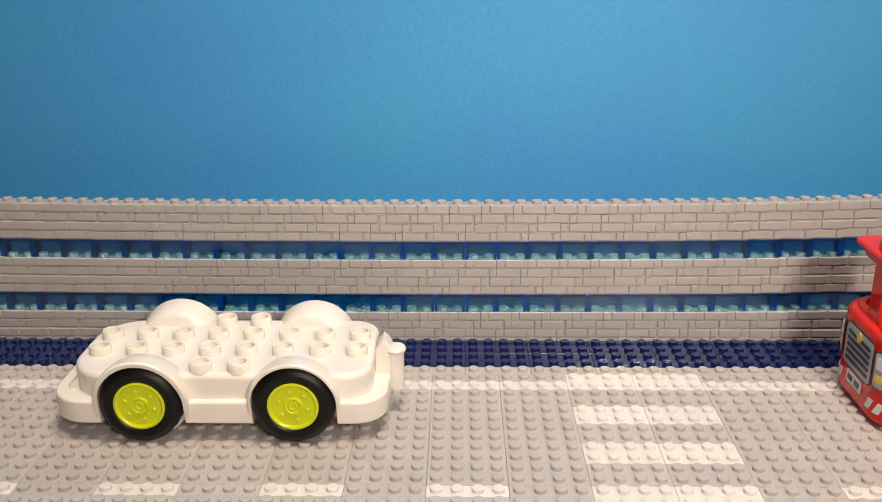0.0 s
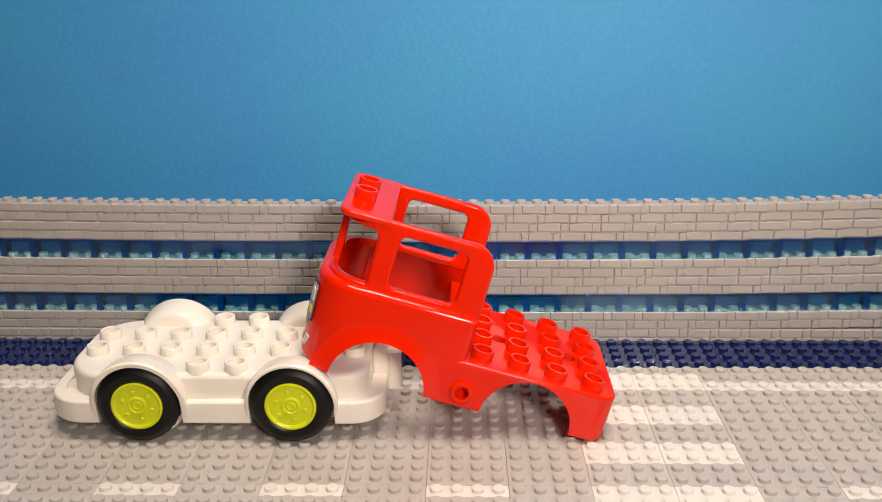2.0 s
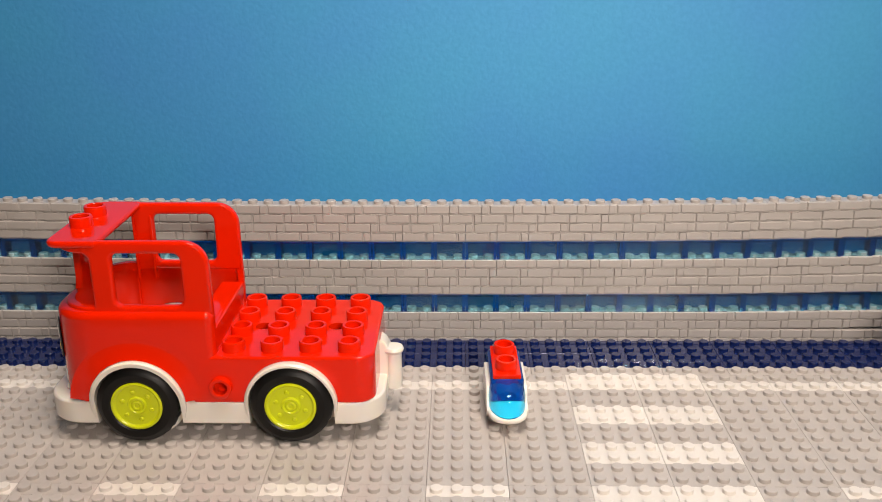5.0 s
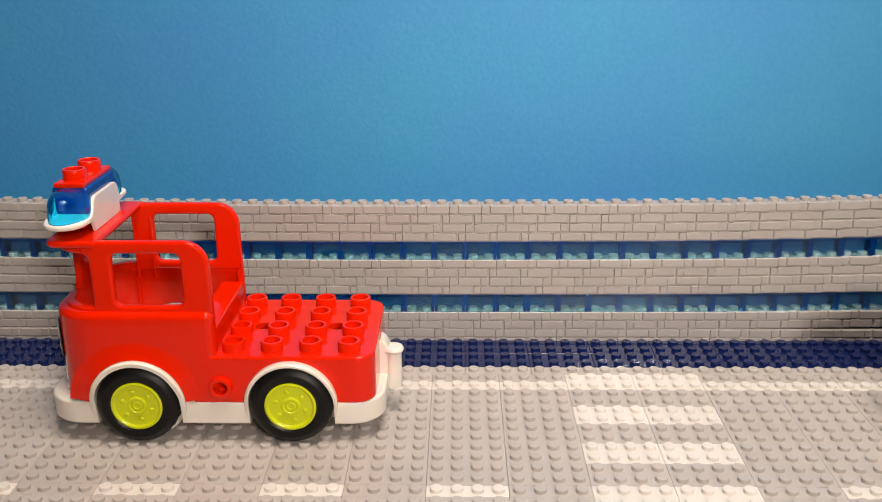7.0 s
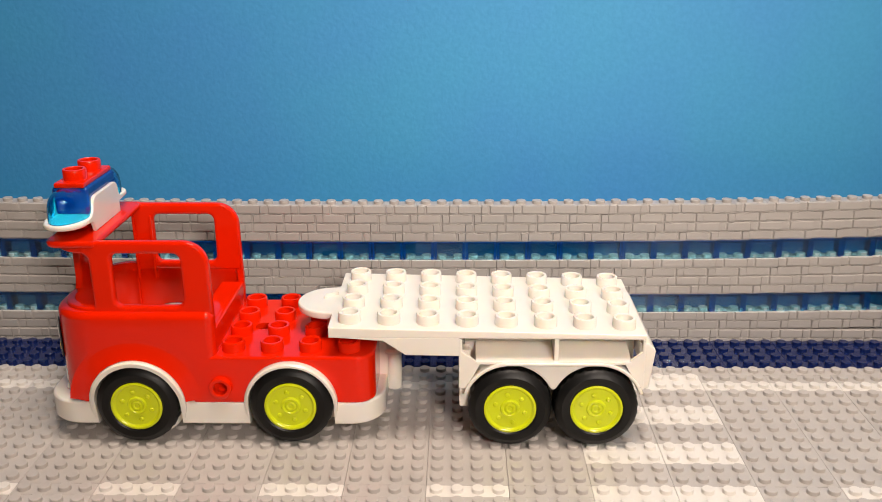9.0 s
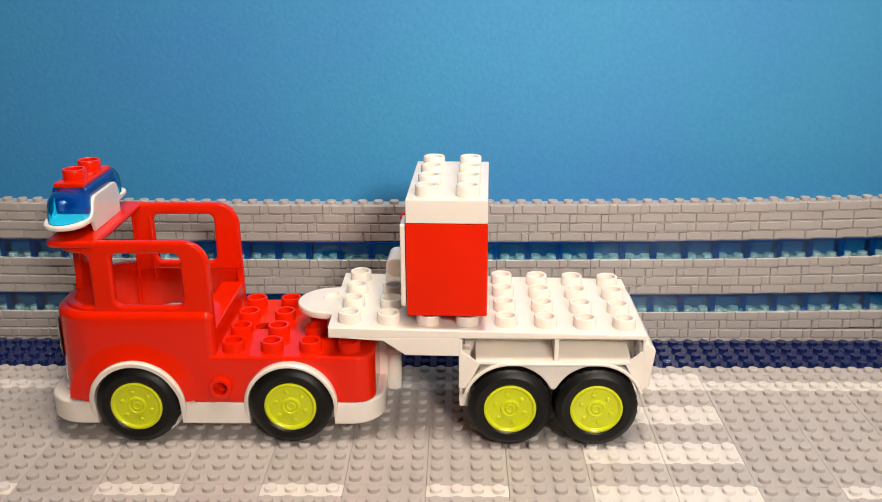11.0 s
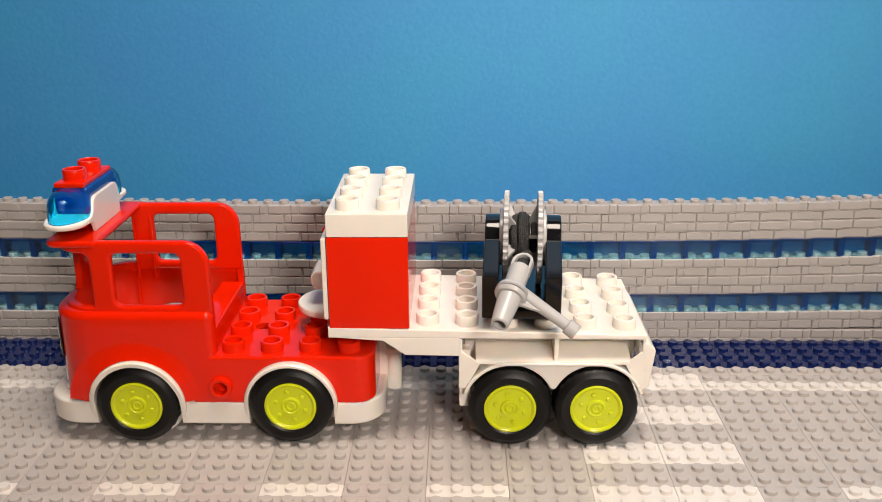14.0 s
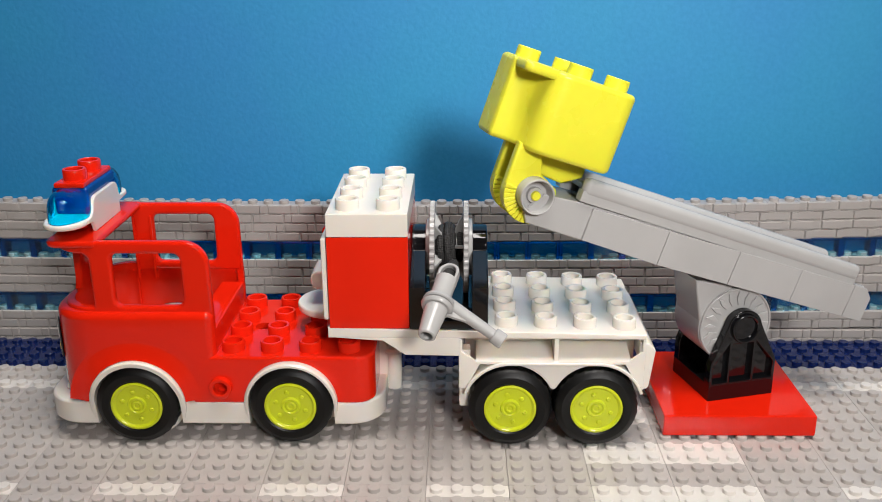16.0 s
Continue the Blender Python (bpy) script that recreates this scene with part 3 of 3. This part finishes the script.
def build_crane():
    t = thing("ladder_crane", "grey toy ladder with yellow bucket on a red base plate", "toy crane", m=mm(66.7, -36.8, 0))
    part("base_plate", carved(box(-32, 32, -32, 32, 1.8, 11.3, 0.8), [box(-30, 30, -30, 30, 0, 8)]), RED, t, "flat red square base plate")
    turret = thing_part("turret", t, mm(0, 0, 0, 0, 0, 15.4))
    tagged(turret, "black bracket turret carrying the grey ladder")
    out = [(-15.6, 11.3), (15.6, 11.3), (15.6, 28)] + arc(-1, 44, 8, 10, 170, 12) + [(-15.6, 28)]
    pockets = [[(-14.2, 19.4), (-14.2, 27.4), (-7.2, 37.5), (-7.2, 19.4)], rr(-6, 19.4, 4.2, 37, 0.6)[::-1], [(5.4, 19.4), (5.4, 37.5), (14.2, 27), (14.2, 19.4)]]
    for s in (-1, 1):
        p = side(out, -15.8, -11.6, 0.4, pockets)
        part("bracket_frame", p if s < 0 else at(p, y=27.4), BLACK, turret)
        w = side(out, -13.2, -12.4, 0.2)
        part("bracket_web", w if s < 0 else at(w, y=25.6), BLACK, turret)
        part("pivot_boss", at(lathe([(0, 3.4), (0.9, 3.4), (1.2, 2.2), (2.2, 2.2), (2.5, 3.6), (4.4, 3.6), (5.0, 2.8), (5.3, -0.4), (5.7, -0.8), (6.2, -0.8), (6.5, -0.4), (6.5, 4)], 28), -1, 16.4 * s, 44, 90 * s, 0, 0), BLACK, turret)
    part("bracket_base", box(-15.65, 15.65, -15.9, 15.9, 11.2, 19.0, 0.5), BLACK, turret)
    part("drum", rod(17, -11.2, 11.2, -3, 44, 0.8, 56), PALE_GREY, turret, "pale grey ratchet drum")
    part("drum_rim", at(lathe([(15.9, -0.3), (15.9, 0.5), (16.3, 0.7), (16.7, 0.5), (16.7, -0.3)], 56), -3, -11.2, 44, 90), PALE_GREY, turret)
    for i in range(20):
        tooth = side([(9.3, -0.2), (12.4, -1.9), (15.4, -0.2), (12.4, 0.5)], -0.9, 0.4, 0.15)
        part("ratchet_tooth", at(at(tooth, ry=-18 * i), -3, -11.0, 44), PALE_GREY, turret)
    part("neck", side([(-23, 66), (-19.5, 46), (-12, 44), (-6, 58), (-5, 62)], -10.5, 10.5, 1.2), PALE_GREY, turret)
    PX, PZ = -105.8, 11.6
    arm = thing_part("arm", turret, mm(0, 0, 62, 0, 19.6, 0))
    tagged(arm, "grey plastic ladder arm tilted on its turret")
    beam = side([(-105.5, 0.4), (-108, 5), (-102, 13), (-86, 14), (57, 13.6), (61.4, 9), (59.4, -1.2), (-84, -0.4)], -12.4, 12.4, 0.6)
    beam = carved(beam, [box(-84, 70, -9.4, 9.4, 4, 30), box(-120, -96, -6, 6, -5, 30)])
    part("ladder_beam", beam, PALE_GREY, arm)
    for s in (-1, 1):
        part("rail", at(box(-88, 51, s * 10.9 - 3.0, s * 10.9 + 3.0, 14.4, 21.6, 2.6, 4), z=0.9, ry=1.0), PALE_GREY, arm)
        part("rail_foot", at(box(-88, 50, s * 11.0 - 2.4, s * 11.0 + 2.4, 12.0, 16.4, 0.3), z=0.9, ry=1.0), PALE_GREY, arm)
        for x0, x1 in ((-81, -45.6), (-45.4, -10.6), (-10.4, 21.9), (22.1, 50.9), (51.1, 61.6)):
            panel = [(x0, -1.6 if x0 > -80 else 0), (x1, -1.6), (x1, 13.2 if x1 < 60 else 9.5), (x1 - (4 if x1 > 60 else 0), 13.2), (x0 + 0.01, 13.2)]
            p = side(panel, -13.8, -12.2, 0.25)
            part("side_panel", p if s < 0 else at(p, y=26.0), PALE_GREY, arm)
        part("pivot_ring", at(lathe([(1.9, -1.6), (3.0, -1.6), (3.2, -3.4), (5.0, -3.2), (5.8, -1.6), (6.2, 1.2), (6.6, 1.5), (6.9, 1.2), (7.0, 0.6), (7.0, -4.5), (1.9, -4.5), (1.9, -1.6)], 40), PX, 14.2 * s, PZ, -90 * s, 0, 0), PALE_GREY, arm)
    for k in range(12):
        part("rung", rod(1.4, -9.6, 9.6, -78 + 11 * k, 11, 0.2, 12), PALE_GREY, arm)
    part("deck", at(box(-84, 49.5, -9.4, 9.4, 15.6, 17.6, 0.4), z=0.9, ry=1.0), PALE_GREY, arm)
    part("pivot_pin", rod(1.85, -14.0, 14.0, PX, PZ, 0.4, 20), YELLOW, arm)
    # the yellow bucket, two by three studs, with one corner cut back
    plan = rr(-128, -16, -80, 16, (0, 6, 6, 3.5))[1:] + [(-128, 0), (-127, -1.4), (-123, -1.8), (-119.5, -3.2), (-117.4, -6), (-116.4, -9.5), (-115.4, -12.6), (-113.4, -14.8), (-110.6, -15.8), (-107.5, -16)]
    part("bucket", slab(plan, 27, 58.6, 2.0, steps=4), YELLOW, arm, "yellow rescue bucket with studs")
    part("bucket_rim", slab(rr(-127, -13.8, -107, 4, (3, 1, 1, 1)), 54.6, 58.5, 1.4), YELLOW, arm)
    studs(arm, YELLOW, [(-120, 8, 58.5), (-104, 8, 58.5), (-104, -8, 58.5), (-88, -8, 58.5)])
    for y0, y1 in ((-9.5, -5.0), (4.0, 8.5)):
        ear = arc(PX, PZ, 12.0, 180, 345, 30) + [(PX + 9, PZ + 4), (PX + 1, PZ + 8), (PX - 2, 29), (PX - 12.0, 29)]
        part("ear", side(ear, y0, y1, 1.2, steps=3), YELLOW, arm, "yellow notched pivot ear")
        for i in range(11):
            part("ear_tooth", side([(7.2, -0.35), (11.9, -0.9), (11.9, 0.9), (7.2, 0.35)], y0 - 0.7, y0 + 0.8, 0.25), YELLOW, arm, m=mm(PX, 0, PZ, 0, -178 - 10 * i, 0))
    part("bucket_block", side([(-114, 30), (-109, 19), (-93, 17.5), (-85, 22), (-85, 30)], -3.5, 7.5, 1.2), YELLOW, arm)
    return t, turret


def thing_part(name, parent, m):
    ob = new(name)
    ob.parent, ob.matrix_basis, ob.empty_display_size = parent, m, 0.01
    return ob


CAR = build_car_base()
BODY = build_truck_body()
LIGHTS = build_light_bar()
TRAILER = build_trailer()
LOCKER, FLAP = build_locker()
WINCH, NOZZLE = build_winch()
CRANE, TURRET = build_crane()

# ---- the setting ----
P8 = 8.0


def small_stud(seg=18):
    return lathe([(2.42, -0.1), (2.42, 1.5), (2.25, 1.72), (0, 1.72)], seg)


def plate_mesh(name, nx, ny, mat, seg=18):
    """A studded plate of nx by ny, its far left corner at the origin, its top at z = 0."""
    bm = box(0.06, nx * P8 - 0.06, -ny * P8 + 0.06, -0.06, -3.2, 0, 0.12, 1)
    vs, fs = [], []
    for i in range(nx):
        for j in range(ny):
            base = len(vs)
            cx, cy = (i + 0.5) * P8, -(j + 0.5) * P8
            for r, z in ((2.42, -0.05), (2.42, 1.48), (2.22, 1.72)):
                vs += [(cx + r * math.cos(2 * math.pi * k / seg), cy + r * math.sin(2 * math.pi * k / seg), z) for k in range(seg)]
            for q in range(2):
                fs += [(base + q * seg + k, base + q * seg + (k + 1) % seg, base + (q + 1) * seg + (k + 1) % seg, base + (q + 1) * seg + k) for k in range(seg)]
            fs.append(tuple(base + 2 * seg + k for k in range(seg)))
    me = bpy.data.meshes.new("tmp")
    me.from_pydata(vs, [], fs)
    bm.from_mesh(me)
    bpy.data.meshes.remove(me)
    return mesh_of(name, bm, mat, 30)


PLATES = {}


def plate(parent, i, j, nx, ny, mat):
    """A plate whose far left corner lies i studs along and j studs towards the viewer."""
    key = (nx, ny, mat.name)
    if key not in PLATES:
        PLATES[key] = plate_mesh("plate", nx, ny, mat)
    z = random.uniform(-0.06, 0.06)
    part("plate", PLATES[key], mat, parent, m=mm(i * P8, -j * P8, z, random.uniform(-0.02, 0.02), random.uniform(-0.02, 0.02), 0))


def build_ground():
    ground = thing("ground", "light grey studded toy road plates with white markings", "road", kind="structure")
    strip = thing("pavement", "dark navy blue studded plates along the wall", "pavement", kind="structure")
    for i in range(-46, 36, 4):
        plate(strip, i, -4, 4, 2, NAVY)
        plate(strip, i, -2, 4, 2, NAVY)
        plate(ground, i, 0, 4, 1, GREY)
    for i in range(-48, 36, 4):
        if i in (0, 4):
            j = 1
            while j < 17:
                plate(ground, i, j, 4, 2, PAVING_WHITE)
                plate(ground, i, j + 2, 4, 2, GREY)
                j += 4
        else:
            plate(ground, i, 1, 4, 1, GREY)
            plate(ground, i, 2, 4, 1, PAVING_WHITE)
            plate(ground, i, 3, 4, 10, GREY)
            plate(ground, i, 13, 4, 1, PAVING_WHITE if i % 8 == 0 and i < 0 or i in (12, 20, 28) else GREY)
            plate(ground, i, 14, 4, 3, GREY)
    for i in range(-48, 36, 4):
        plate(ground, i, 17, 4, 8, GREY)


def brick_mesh(top, mat):
    """A two-stud brick with a masonry face of two courses and a sunk mortar line between them."""
    bm = box(-7.96, 7.96, 0.75, 7.9, 0, 9.58)
    q, g = 0.45, 0.25
    for x0, x1, z0, z1 in ((-7.94, -4 - g, 4.8 + 0.3, 9.5), (-4 + g, 7.94, 4.8 + 0.3, 9.5), (-7.94, 4 - g, 0.3, 4.8 - 0.1), (4 + g, 7.94, 0.3, 4.8 - 0.1)):
        e0, e1 = (0.10 if x0 < -7 else q), (0.10 if x1 > 7 else q)
        a = [(x0, 0.78, z0), (x1, 0.78, z0), (x1, 0.78, z1), (x0, 0.78, z1)]
        b = [(x0 + e0, -0.2, z0 + 0.55), (x1 - e1, -0.2, z0 + 0.55), (x1 - e1, -0.2, z1 - 0.3), (x0 + e0, -0.2, z1 - 0.3)]
        va, vb = [bm.verts.new(v) for v in a], [bm.verts.new(v) for v in b]
        bm.faces.new(vb)
        for k in range(4):
            bm.faces.new((va[k], va[(k + 1) % 4], vb[(k + 1) % 4], vb[k]))
    if top:
        for x in (-4, 4):
            joined(bm, at(small_stud(), x, 4, 9.58))
    bmesh.ops.recalc_face_normals(bm, faces=bm.faces)
    return mesh_of("brick", bm, mat, 30)


def clear_brick_mesh():
    """A hollow clear brick: thin tinted panes between side walls of a deeper tint."""
    bm = joined(box(-6.45, 6.45, 0.1, 1.2, 0.02, 8.5), box(-6.45, 6.45, 6.7, 7.9, 0.02, 8.5))
    n = len(bm.faces)
    joined(bm, box(-7.93, -6.45, 0.06, 7.94, 0.02, 9.56, 0.08, 1), box(6.45, 7.93, 0.06, 7.94, 0.02, 9.56, 0.08, 1), box(-6.45, 6.45, 0.08, 7.92, 8.5, 9.56))
    bm.faces.ensure_lookup_table()
    # side walls and top: deeper tint stands in for light lost edge-on
    for f in bm.faces[n:]:
        f.material_index = 1
    me = mesh_of("glass_brick", bm, WINDOW_BLUE, 30)
    me.materials.append(EDGE_DIMMED_BLUE)
    return me


def build_wall():
    wall = thing("wall_back", "low light grey toy brick wall with clear blue bands", "wall", kind="structure")
    plain, capped, clear = brick_mesh(False, STONE), brick_mesh(True, STONE), clear_brick_mesh()
    for row in range(8):
        z = -3.2 + 9.6 * row
        glass = row in (2, 5)
        shift = {0: 1, 1: 0, 2: 1, 3: 0, 4: 1, 5: 1, 6: 1, 7: 0}[row]
        for k in range(-23, 18):
            i = 2 * k + shift
            x = i * P8
            lean = 1.45e-4 * (x + 70) ** 2 * max(0, z + 3) / 75
            up = max(0, x - 85) * 0.010 if row else 0
            me = clear if glass else capped if row in (1, 4, 7) else plain
            jig = 0.05
            b = part("glass_brick" if glass else "brick", me, WINDOW_BLUE if glass else STONE, wall,
                 m=mm(x, 32.1 + lean + random.uniform(-jig, jig), z + up, 0, 0, random.uniform(-0.15, 0.15)))
            b.visible_shadow = not glass


def build_room():
    b = thing("backdrop", "bright blue craft card standing behind the wall", "backdrop", kind="structure")
    part("card", box(-520, 480, 78, 79.5, -60, 420), CARD, b)
    tb = thing("table", "brown wooden table under the toy road", "table", kind="structure")
    part("tabletop", box(-800, 800, -900, 400, -60, -3.3, 4), TABLE, tb)
    for x in (-740, 740):
        for y in (-840, 340):
            part("leg", box(x - 35, x + 35, y - 35, y + 35, -760, -60, 3), TABLE, tb)
    # unseen room shell, added for bounced light and reflections; dim paint limits the fill
    for name, bm in (("wall_north", box(-2000, 2000, 1500, 1600, -760, 1700)), ("wall_south", box(-2000, 2000, -2600, -2500, -760, 1700)),
                     ("wall_east", box(2000, 2100, -2600, 1600, -760, 1700)), ("wall_west", box(-2100, -2000, -2600, 1600, -760, 1700)),
                     ("ceiling", box(-2100, 2100, -2600, 1600, 1700, 1800)), ("floor", box(-2100, 2100, -2600, 1600, -860, -760))):
        tagged(new(name, mesh_of(name, bm, PAINT)), "plain dim unseen room " + name.split("_")[0], name.split("_")[0], kind="structure")


build_room()
build_wall()
build_ground()


def motions():
    def key(ob, rows):
        """rows: seconds, x, y, z in millimetres and turns in degrees."""
        walk(ob, [(r[0], mm(*r[1:])) for r in rows])

    key(CAR, [(0, -151, -41.5, 0), (0.8, -151, -41.5, 0), (1.1, -152, -41.5, 0), (16, -152, -41.5, 0)])
    key(BODY, [(0, 193, -38.5, -17.3, 0, 0, -0.6), (0.1, 184, -38.5, -17.3, 0, 0, -0.4), (0.2, 169.5, -38.5, -17.3, 0, 0, 1), (0.3, 159, -38.5, -17.3, 0, 0, 1.5), (0.4, 145.0, -38.5, -17.3, 0, 0, 2), (0.5, 131.8, -39.5, -17.3, 0, 0, 1.8),
               (0.6, 124, -41, -17.3, 0, 0, 0), (0.7, 108.5, -40, -17.3, 0, 0, 1.5), (0.8, 100.5, -42, -17.3, 0, 0, -1.5), (0.9, 87, -42, -17.3, 0, 0, -1.6), (1.0, 67.5, -42, -17.3, 0, 0, -1.7), (1.1, 60, -43, -17.3, 0, 0, -2), (1.3, 31, -46, -17.3, 0, 0, -2.4),
               (1.5, 4.0, -48, -17.3, 0, 0, -2.8), (1.6, -7, -46, -17.2, 0, 0, -3), (1.7, -19.5, -43.2, -4.5, 0, 9.5, -4), (2.0, -59.7, -41.4, -0.1, 0, 15.8, -0.5),
               (2.3, -93.7, -40.2, 1.2, 0, 16.1, -2.4), (2.4, -117, -40, 17, 0, 0, -1.5), (2.5, -134.4, -40.0, 16.6, 0, 0, -1.5), (2.6, -134.4, -40.0, 16.6, 0, 0, -1.5),
               (2.7, -151, -41.2, 6, 0, 0, 0), (2.8, -151.8, -41.5, 0.6), (2.9, -152, -41.5, 0), (16, -152, -41.5, 0)])
    key(LIGHTS, [(0, 190, -40, 1.7), (3.1, 165, -39, 1.7, 0, 0, 20), (3.4, 129.5, -38.8, 1.7, 0, 0, 16.8), (3.5, 118.6, -41.4, 1.7, 0, 0, -7), (3.6, 116.1, -40.8, 1.7, 0, 0, -23.6),
                 (3.8, 91.6, -34.1, 1.7, 0, 0, 24.2), (4.0, 67.8, -33.9, 1.7, 0, 0, -3.3), (4.2, 45, -34.6, 1.7, 0, 0, 11.4), (4.7, -5, -36, 1.7, 0, 0, -8), (5.2, -42, -38, 1.7, 0, 0, 6),
                 (5.45, -52, -39, 30, 0, 0, -4), (5.65, -70, -40, 52, 0, 0, -3), (6.0, -108, -39, 58, 0, 0, 3), (6.3, -144.1, -38.9, 65.7, -3, -2.7, 0.4), (6.5, -173, -39.5, 84.8, 4, 0, 1.2), (6.7, -193.5, -39.5, 88.5, -3, 8.6, -1.1),
                 (6.9, -208.4, -41.3, 88.9, 0, 0, 0), (7.0, -208.4, -41.5, 88.6), (16, -208.4, -41.5, 88.6)])
    key(TRAILER, [(0, 260, -52, 0), (7.0, 215, -52, 0), (7.3, 177, -52, -1), (7.4, 163, -51, -1.5), (7.5, 144.0, -54, 1.5, -6, 9, 2.5), (7.6, 120, -53, -1.8, 0, 0, -2), (7.7, 107.4, -54.7, -1.2, 0, -0.7, -2.1),
                  (8.0, 62.6, -56.5, -0.6, 0, -1.4, 0.4), (8.3, 30.9, -58.5, -0.6, 0, -1.4, 0.4), (8.5, -16.2, -49, -1.4, 0, -1.5, -2.2), (8.6, -28.2, -47.9, 1.2, 0, 1.9, -3.3),
                  (8.7, -39, -43.5, 0.6, 0, 0.3, -0.6), (8.9, -40, -42.4, 0), (16, -40, -42.2, 0)])
    key(LOCKER, [(0, 290, -38, 1.8), (8.9, 210, -38, 1.8, 0, 0, -4), (9.2, 145.5, -36.7, 1.8, 0, 0, -2.3), (9.6, 96, -38, 1.8, 0, 0, 4), (10.0, 58, -40, 1.8, 0, 0, -4), (10.25, 50, -42, 34, 0, 0, 2), (10.45, 46, -42, 58.5, 0, 0, 1), (10.6, 22, -42, 58.5, 0, 0, 0),
                 (11.0, -55, -42, 58.5, 0, 0, -2), (11.3, -88.4, -42.0, 55.6, 0.5, 1.2, -0.5), (11.4, -87.2, -42.2, 53), (16, -87.2, -42.2, 53)])
    hinge = (-17.4, 0, 36.2)
    key(FLAP, [(0, *hinge, 0, 0, 0), (11.38, *hinge, 0, 0, 0), (11.5, *hinge, 0, 53, 0), (11.6, *hinge, 0, 88, 0), (11.8, *hinge, 0, 88, 0), (11.9, *hinge, 0, 62, 0), (12.0, *hinge, 0, 33, 0), (12.1, *hinge, 0, 6, 0), (12.2, *hinge, 0, 0, 0), (16, *hinge, 0, 0, 0)])
    key(WINCH, [(0, 240, -33, 2), (12.3, 189, -36, 2, 0, 0, -11), (12.5, 148.8, -36.5, 2, 0, 0, -13), (12.8, 118.4, -37.2, 2, 0, 0, -11.4), (13.0, 83.5, -33.5, 2, 0, 0, -11), (13.2, 68, -34, 2, 0, 0, -12), (13.42, 57, -34.6, 2, 0, 0, -13), (13.5, 18, -42.2, 55.5, 0, 0, -1),
                (13.6, 11.5, -42.2, 55.5, 0, 0, -3), (13.8, -8, -42, 57.3, 0, 0, 0), (14.0, -24.3, -42, 57.3, 0, 0, -4), (14.2, -38, -42, 57.3, 0, 0, -2), (14.4, -55, -42, 55.5, 0, 0, 0), (14.6, -55.4, -42.2, 53), (16, -55.4, -42.2, 53)])
    key(NOZZLE, [(0, 16.5, -3.2, -1.8, -2, -26, -10), (13.2, 16.5, -3.2, -1.8, -2, -26, -10), (13.4, 16.5, -3.2, -1.8, -2, -26, -10), (13.5, 0, 0, 0), (16, 0, 0, 0)])
    key(CRANE, [(0, 430, -38, 0), (14.5, 400, -38, 0), (14.7, 262, -38, 0), (14.9, 208, -38, 0), (15.0, 183, -41, 0), (15.1, 171, -41, 0), (15.2, 158, -41, 0), (15.3, 148, -41, 0), (15.4, 131, -41, 0, 0, 0, 0.3), (15.5, 115, -41, 0, 0, 0, 0.3),
                (15.6, 105, -40, 0, 0, 0, 0.2), (15.8, 81, -37.5, 0), (16, 66.7, -36.8, 0)])
    key(TURRET, [(0, 0, 0, 0, 0, 0, 20), (15.5, 0, 0, 0, 0, 0, 18), (15.8, 0, 0, 0, 0, 0, 16.5), (16, 0, 0, 0, 0, 0, 15.4)])


motions()
